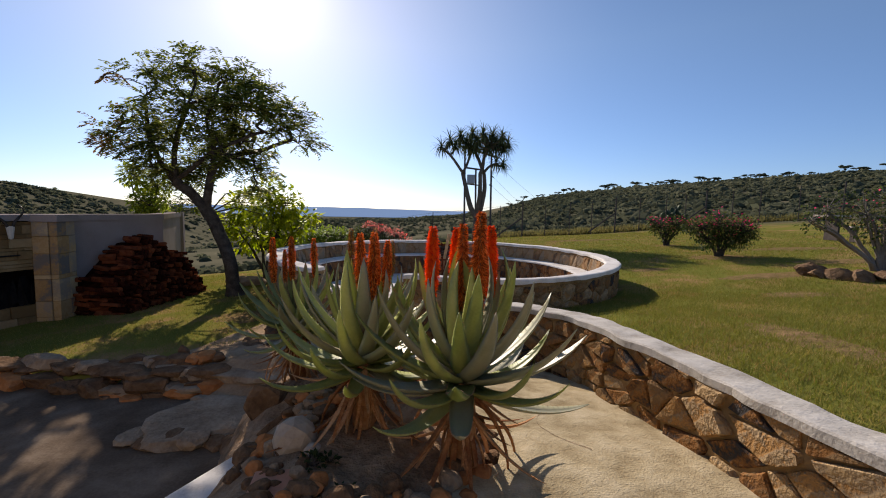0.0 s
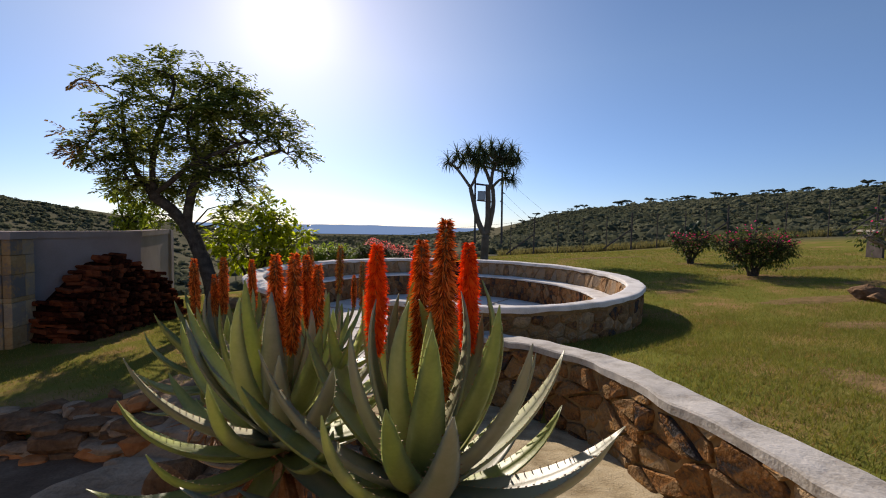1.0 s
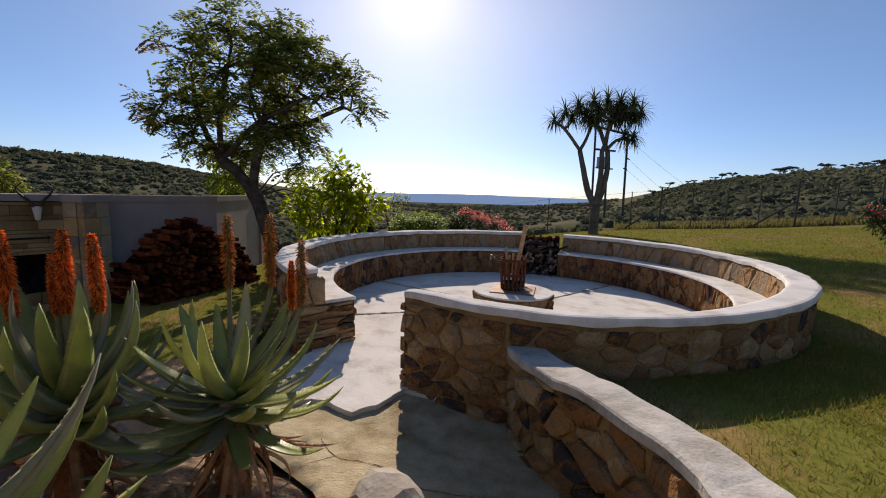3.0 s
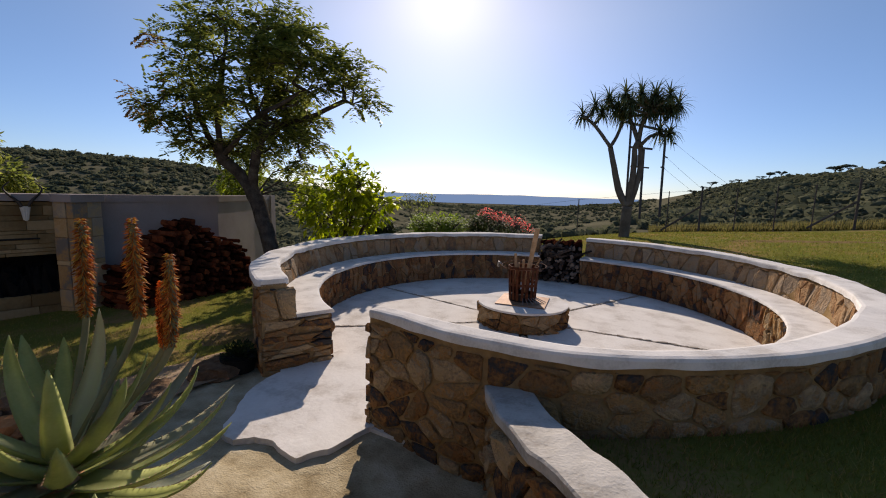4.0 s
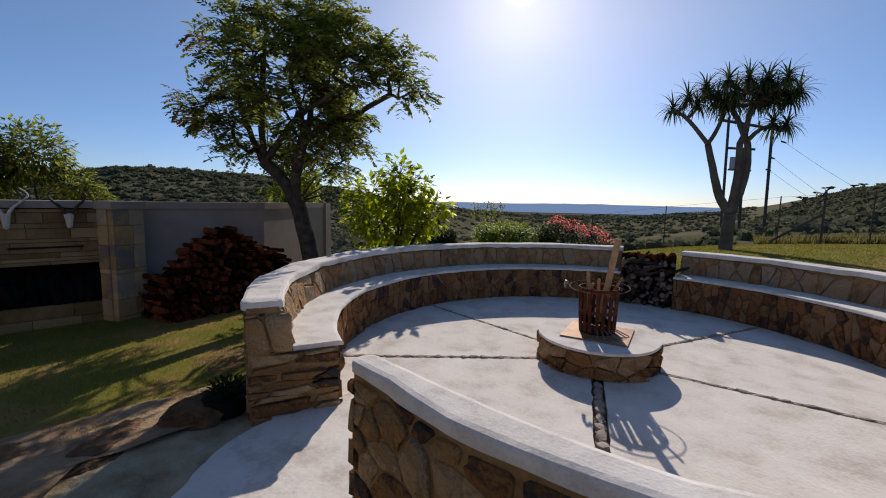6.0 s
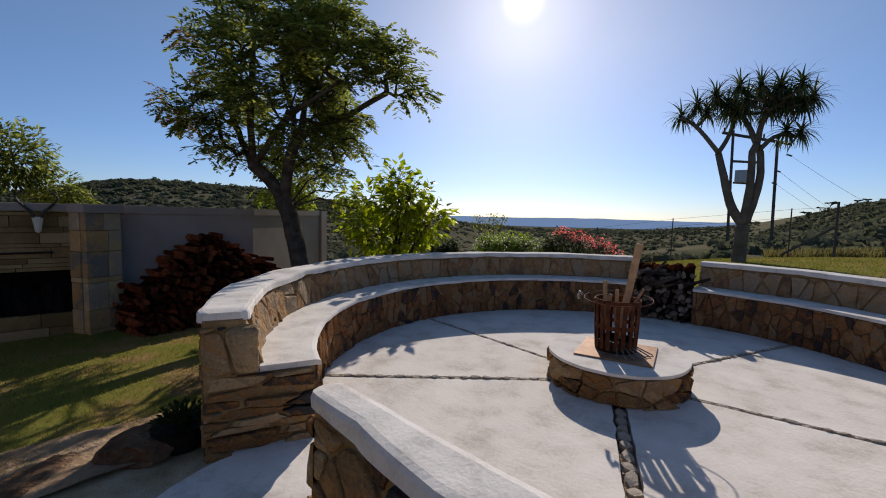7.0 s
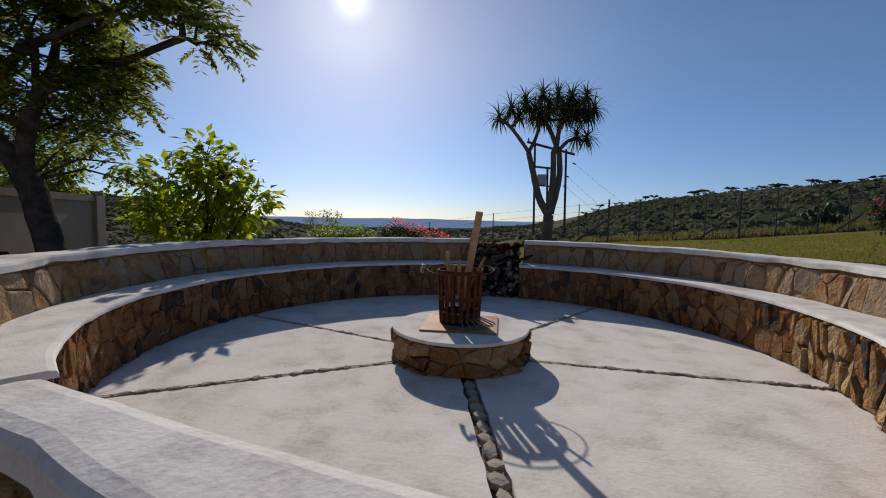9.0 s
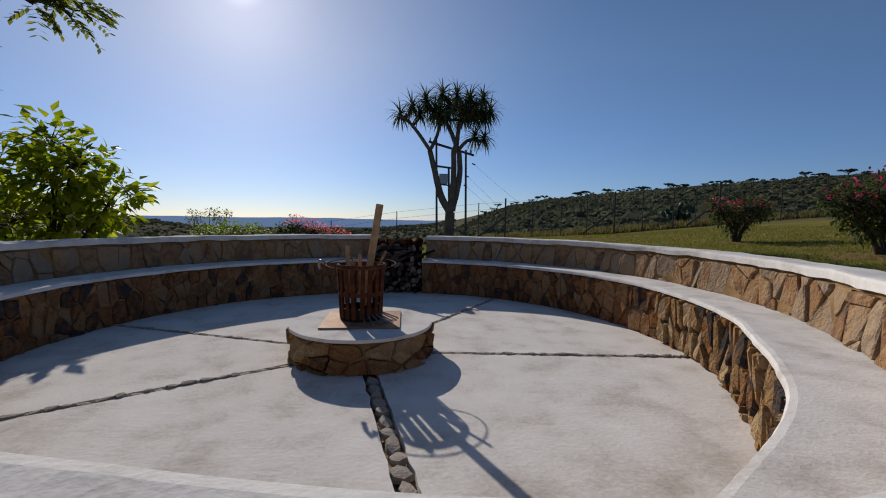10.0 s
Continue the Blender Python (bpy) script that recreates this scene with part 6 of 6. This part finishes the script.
def cells(width, height, sw, sh, seed, jitter=.42):
    """Irregular stone outlines that tile a strip: shrunken cells round jittered seeds."""
    q = random.Random(seed)
    pts = []
    rows = max(1, round(height / sh))
    for j in range(-1, rows + 1):
        n = max(1, round(width / sw))
        off = q.random()
        for i in range(-1, n + 1):
            if q.random() < .32:
                continue
            pts.append(((i + .5 + off * .5 + q.uniform(-jitter, jitter)) * width / n, (j + .5 + q.uniform(-jitter, jitter) * .8) * height / rows))
    arr = np.array(pts) / np.array([sw, sh])
    out = []
    for k, (x, y) in enumerate(pts):
        if not (-1.6 * sw < x < width + 1.6 * sw and -1.6 * sh < y < height + 1.6 * sh):
            continue
        d2 = ((arr - arr[k]) ** 2).sum(1)
        near = np.argsort(d2)[1:14]
        poly = [(x - 2 * sw, y - 2 * sh), (x + 2 * sw, y - 2 * sh), (x + 2 * sw, y + 2 * sh), (x - 2 * sw, y + 2 * sh)]
        planes = []
        for m in near:
            nx, ny = (pts[m][0] - x) / sw ** 2, (pts[m][1] - y) / sh ** 2
            planes.append((nx, ny, nx * (pts[m][0] + x) / 2 + ny * (pts[m][1] + y) / 2))
        planes += [(-1, 0, 0.0), (1, 0, width), (0, -1, 0.0), (0, 1, height)]
        for nx, ny, c in planes:
            new_p = []
            for i in range(len(poly)):
                a, b = poly[i], poly[(i + 1) % len(poly)]
                da, db = nx * a[0] + ny * a[1] - c, nx * b[0] + ny * b[1] - c
                if da <= 0:
                    new_p.append(a)
                if da * db < 0:
                    f = da / (da - db)
                    new_p.append((a[0] + (b[0] - a[0]) * f, a[1] + (b[1] - a[1]) * f))
            poly = new_p
            if len(poly) < 3:
                break
        if len(poly) < 3:
            continue
        # merge very short edges
        keep = [p for i, p in enumerate(poly) if math.hypot(p[0] - poly[i - 1][0], p[1] - poly[i - 1][1]) > .012]
        if len(keep) >= 3:
            out.append(keep)
    return out


def stone_shape(poly, q, joint, proud, soft=False):
    """Local (u, v, depth) rings of one stone: foot, shoulder, face and crown."""
    cu, cv = sum(p[0] for p in poly) / len(poly), sum(p[1] for p in poly) / len(poly)
    size = max(.02, min(max(p[0] for p in poly) - min(p[0] for p in poly), max(p[1] for p in poly) - min(p[1] for p in poly)))
    # edges bow in and out, some corners are cut
    rnd = []
    for i in range(len(poly)):
        a, b, c = poly[i - 1], poly[i], poly[(i + 1) % len(poly)]
        if len(poly) < 6 and q.random() < .4:
            for o in (a, c):
                f = q.uniform(.12, .22)
                rnd.append((b[0] + (o[0] - b[0]) * f, b[1] + (o[1] - b[1]) * f))
        else:
            f = q.uniform(.0, .10)
            rnd.append((b[0] + (cu - b[0]) * f, b[1] + (cv - b[1]) * f))
        if math.hypot(b[0] - c[0], b[1] - c[1]) > .07 and len(rnd) < 10:
            f, k = q.uniform(.35, .65), q.uniform(-.01, .13)
            m = (b[0] + (c[0] - b[0]) * f, b[1] + (c[1] - b[1]) * f)
            rnd.append((m[0] + (cu - m[0]) * k, m[1] + (cv - m[1]) * k))
    if soft:
        ring = []
        for i, b in enumerate(rnd):
            c = rnd[(i + 1) % len(rnd)]
            ring += [(b[0] * .75 + c[0] * .25, b[1] * .75 + c[1] * .25), (b[0] * .25 + c[0] * .75, b[1] * .25 + c[1] * .75)]
        rnd = ring
    sh = max(.55, 1 - joint / size * 2)
    lean = .12 if soft else .35
    tu, tv = q.uniform(-lean, lean), q.uniform(-lean, lean)
    d = proud * q.uniform(.35, 1.25)
    rings = []
    for s, dd in ((sh, -.02), (sh * q.uniform(.97, 1.0), d * .65), (sh * q.uniform(.84, .94), d)):
        ring = []
        for u, v in rnd:
            j = 1 + q.uniform(-.07, .07) * (.4 if soft else 1)
            ru, rv = (u - cu) * s * j, (v - cv) * s * j
            ring.append((cu + ru, cv + rv, dd + (0 if dd < 0 else (tu * ru + tv * rv) * .5)))
        rings.append(ring)
    return rings, (cu + q.uniform(-.15, .15) * size, cv + q.uniform(-.15, .15) * size, d * q.uniform(.9, 1.2)), len(rnd)


def masonry(owner, polys, place, seed, joint=.008, proud=.03, pick=None, left=300, name="stone", soft=False, rest_mat=None):
    """Lays stones on a surface; place(u, v, d) gives the world point. Picked ones are parts of their own, the rest one mesh."""
    q = random.Random(seed)
    rest = Pile()
    base = owner.matrix_world.translation
    made = 0
    for poly in polys:
        rings, crown_p, n = stone_shape(poly, q, joint, proud, soft)
        pts = [place(*p) for ring in rings for p in ring] + [place(*crown_p)]
        fs = [(i * n + k, i * n + (k + 1) % n, (i + 1) * n + (k + 1) % n, (i + 1) * n + k) for i in range(2) for k in range(n)]
        fs += [(2 * n + k, 2 * n + (k + 1) % n, 3 * n) for k in range(n)]
        if made < left and (pick is None or pick(crown_p[0])):
            c = pts[-1]
            ob = part(name, mesh_from(name, [tuple(p - c) for p in pts], fs, soft), M_stone_piece, owner)
            ob.location = c - base
            made += 1
        else:
            rest.add([p - base for p in pts], fs)
    if rest.v:
        part("masonry", rest.mesh("masonry", soft), rest_mat or M_stone, owner)["kind"] = "stuff"
    return made


def ring_place(radius, deg0, sign, z0, batter=0.0):
    """Maps a strip to the fire circle: u metres round from deg0, v up from z0, d out (sign 1) or in (-1)."""
    def f(u, v, d):
        deg = deg0 + math.degrees(u / 3.0)
        rr_ = radius(deg) + sign * d + batter * v
        return Vector((CX + rr_ * math.cos(radians(deg)), CY + rr_ * math.sin(radians(deg)), z0 + v))
    return f


def arc_len(a0, a1):
    return radians(a1 - a0) * 3.0


budget = 300
# outside, nearest the path
near0, near1 = A_TIP, 300
used = masonry(fire_circle, cells(arc_len(near0, near1), 1.02, .155, .115, 1, .5), ring_place(lambda d: rim_out(d) - .03, near0, 1, -.27), 11, left=budget, joint=.004, proud=.019, soft=True)
budget -= used
# bench front and pier to the east, upright slabs
used = masonry(fire_circle, cells(arc_len(296, 366), .46, .085, .24, 2), ring_place(lambda d: bench_front(d) + .03, 296, -1, 0), 12, left=max(0, budget), joint=.005, proud=.045)
budget -= used
masonry(fire_circle, cells(arc_len(300, 360 + STACK0), 1.02, .155, .115, 3, .5), ring_place(lambda d: rim_out(d) - .03, 300, 1, -.27), 13, left=0, joint=.004, proud=.019, soft=True)
masonry(fire_circle, cells(arc_len(360 + STACK1, A_END), 1.02, .155, .115, 4, .5), ring_place(lambda d: rim_out(d) - .03, 360 + STACK1, 1, -.27), 14, left=0, joint=.004, proud=.019, soft=True)
masonry(fire_circle, cells(arc_len(366, 360 + STACK0), .46, .10, .17, 5, .5), ring_place(lambda d: R_FOOT + .03, 366, -1, 0), 15, left=0, joint=.002, proud=.026, rest_mat=M_stone_bench_shade)
masonry(fire_circle, cells(arc_len(360 + STACK1, A_END), .46, .10, .14, 6, .5), ring_place(lambda d: R_FOOT + .03, 360 + STACK1, -1, 0), 16, left=0, joint=.002, proud=.028, rest_mat=M_stone_bench_shade)
for a0, a1, sd in ((284, 360 + STACK0, 7), (360 + STACK1, A_END, 8)):
    masonry(fire_circle, cells(arc_len(a0, a1), .28, .12, .22, sd, .5), ring_place(lambda d: rim_in(d) - .032, a0, -1, Z_BENCH - .01, .22), 17, left=0, joint=.002, proud=.022, rest_mat=M_stone_pale)
masonry(fire_circle, cells(arc_len(A_TIP, 284), .77, .18, .15, 9), ring_place(lambda d: rim_in(d) + .03, A_TIP, -1, 0), 18, left=0, joint=.004, proud=.019, soft=True)


def plane_place(origin, along_, out):
    o, a, n = Vector(origin), Vector(along_).normalized(), Vector(out).normalized()
    return lambda u, v, d: o + a * u + Vector((0, 0, v)) + n * d


def ring_pt(deg, rad, z=0):
    return Vector((CX + rad * math.cos(radians(deg)), CY + rad * math.sin(radians(deg)), z))


# faces at the entrance: flat-bedded pier on one side, wall end on the other
o0, o1 = ring_pt(A_END, R_OUT - .02, -.1), ring_pt(A_END, R_FOOT + .02, -.1)
tang = Vector((-math.sin(radians(A_END)), math.cos(radians(A_END)), 0))
masonry(fire_circle, cells((o1 - o0).length, .56, .34, .050, 21, .34), plane_place(o0, o1 - o0, tang), 22, left=60, joint=.003, proud=.035, name="flat_stone")
masonry(fire_circle, cells(R_OUT - R_IN + .04, .30, .15, .20, 23), plane_place(ring_pt(A_END, R_OUT - .01, .46), o1 - o0, tang), 24, left=10, joint=.003, proud=.03, soft=True)
o0, o1 = ring_pt(A_TIP, rim_in(A_TIP) + .0, -.1), ring_pt(A_TIP, rim_out(A_TIP), -.1)
tang = Vector((math.sin(radians(A_TIP)), -math.cos(radians(A_TIP)), 0))
masonry(fire_circle, cells((o1 - o0).length, .84, .14, .15, 25), plane_place(o0, o1 - o0, tang), 26, left=20, proud=.03)

# pedestal
masonry(pedestal, cells(2 * math.pi * .56, .235, .15, .10, 31), lambda u, v, d: Vector((PED[0] + (.555 + d) * math.cos(u / .56), PED[1] + (.555 + d) * math.sin(u / .56), v)), 32, joint=.003, proud=.028, left=120)

# garden wall
acc = [0.0]
for a, b in zip(curb_line, curb_line[1:]):
    acc.append(acc[-1] + math.hypot(b.x - a.x, b.y - a.y))


def curb_place(u, v, d):
    u = max(0.0, min(acc[-1] - .01, u))
    i = max(0, int(np.searchsorted(acc, u)) - 1)
    a, b = curb_line[i], curb_line[i + 1]
    f = (u - acc[i]) / max(1e-6, acc[i + 1] - acc[i])
    p = a.lerp(b, f)
    t = (b - a)
    t.z = 0
    t.normalize()
    side = Vector((-t.y, t.x, 0))
    p = p + side * (.035 - d)
    p.z = p.z - .06 - .66 + v
    return p


masonry(curb, cells(acc[-1], .665, .20, .11, 41, .55), curb_place, 42, left=300, joint=.007, proud=.045, pick=lambda u: u < 5.6)

# stones set in the joints of the floor
r = random.Random(77)
chip = []
for k in range(5):
    q = random.Random(500 + k)
    n = 6
    ring = [(math.cos(6.283 * i / n) * q.uniform(.75, 1.2), math.sin(6.283 * i / n) * q.uniform(.75, 1.2)) for i in range(n)]
    me = mesh_from("joint_stone", [(x, y, -.5) for x, y in ring] + [(x * .9, y * .9, .35) for x, y in ring] + [(0, 0, .5)],
                   [(i, (i + 1) % n, n + (i + 1) % n, n + i) for i in range(n)] + [(n + i, n + (i + 1) % n, 2 * n) for i in range(n)])
    me.materials.append(M_pale_rock)
    chip.append(me)
for j, (jx, jy) in enumerate(JOINTS):
    d = Vector((jx - PED[0], jy - PED[1], 0)).normalized()
    s, w = .58, WIDTH[j]
    while s < 3.4:
        ln = r.uniform(.05, .12) if j < 4 else r.uniform(.09, .18)
        p = Vector((PED[0], PED[1], 0)) + d * (s + ln / 2)
        if math.hypot(p.x - CX, p.y - CY) > 2.72 and j < 4 or math.hypot(p.x - CX, p.y - CY) > 3.05:
            break
        ob = part("joint_stone", chip[r.randrange(5)], None, floor_ob)
        ob.location = (p.x - CX + r.uniform(-.004, .004), p.y - CY, -.006 + r.uniform(-.010, .008))
        ob.rotation_euler = (r.uniform(-.15, .15), r.uniform(-.15, .15), math.atan2(d.y, d.x) + r.uniform(-.2, .2))
        ob.scale = (ln * .5, w * r.uniform(.36, .54), .034)
        s += ln

# ---- grass ----
g = np.random.default_rng(9)


def blades(n, x0, x1, y0, y1, keep, h0, h1, w):
    x, y = g.uniform(x0, x1, n), g.uniform(y0, y1, n)
    m = keep(x, y)
    x, y = x[m], y[m]
    patch = np.array([noise.noise((a * .9, b * .9, 5)) + .5 * noise.noise((a * 3, b * 3, 8)) for a, b in zip(x, y)])
    edge = np.minimum(np.minimum(x - x0, x1 - x), np.minimum(y - y0, y1 - y))
    m = (patch > g.uniform(-.95, .0, len(x)) - .08) & (edge / 1.4 > g.uniform(0, 1, len(x)))
    x, y = x[m], y[m]
    z = land(x, y)
    k = len(x)
    a, h = g.uniform(0, 6.283, k), g.uniform(h0, h1, k)
    lx, ly = g.normal(0, .5, k) * h, g.normal(0, .5, k) * h
    ww = w * g.uniform(.7, 1.3, k)
    v = np.empty((k, 3, 3))
    v[:, 0] = np.c_[x + ww * np.cos(a), y + ww * np.sin(a), z - .004]
    v[:, 1] = np.c_[x - ww * np.cos(a), y - ww * np.sin(a), z - .004]
    v[:, 2] = np.c_[x + lx, y + ly, z + h]
    return v.reshape(-1, 3)


def lawn_ok(x, y):
    d = np.hypot(x - CX, y - CY)
    for px, py, rx, ry in PATCHES:
        d = np.where(((x - px) / rx) ** 2 + ((y - py) / ry) ** 2 < g.uniform(-.5, 1.0, len(x)), 0, d)
    return (d > 3.42) & ((x > CURB_X(y) + .24) | (y > 6.1)) & ((y > 5.9) | (x > 0))


bl_all = [blades(210000, 0, 6.8, .6, 8.4, lawn_ok, .016, .052, .0030),
          blades(130000, 1.5, 11.5, 2.0, 15.0, lawn_ok, .012, .036, .005),
          blades(60000, -2.5, 15, 10, 26, lawn_ok, .02, .05, .012),
          blades(100000, -8.0, -.5, 3.2, 13.2, lambda x, y: (x > -6.9) & (y > 4.55) & (np.hypot(x - CX, y - CY) > 3.45) & ((x < -3.1) | (y > 6.95) | ((x < -2.45) & (y > 5.6 - (x + 3.1)))), .012, .04, .0035)]
pts = np.concatenate(bl_all)
me = bpy.data.meshes.new("grass")
nt = len(pts) // 3
me.from_pydata(pts.tolist(), [], np.arange(nt * 3).reshape(-1, 3).tolist())
tagged(part("grass", me, M_blade), "short mown lawn grass with dry patches", "grass", kind="stuff")
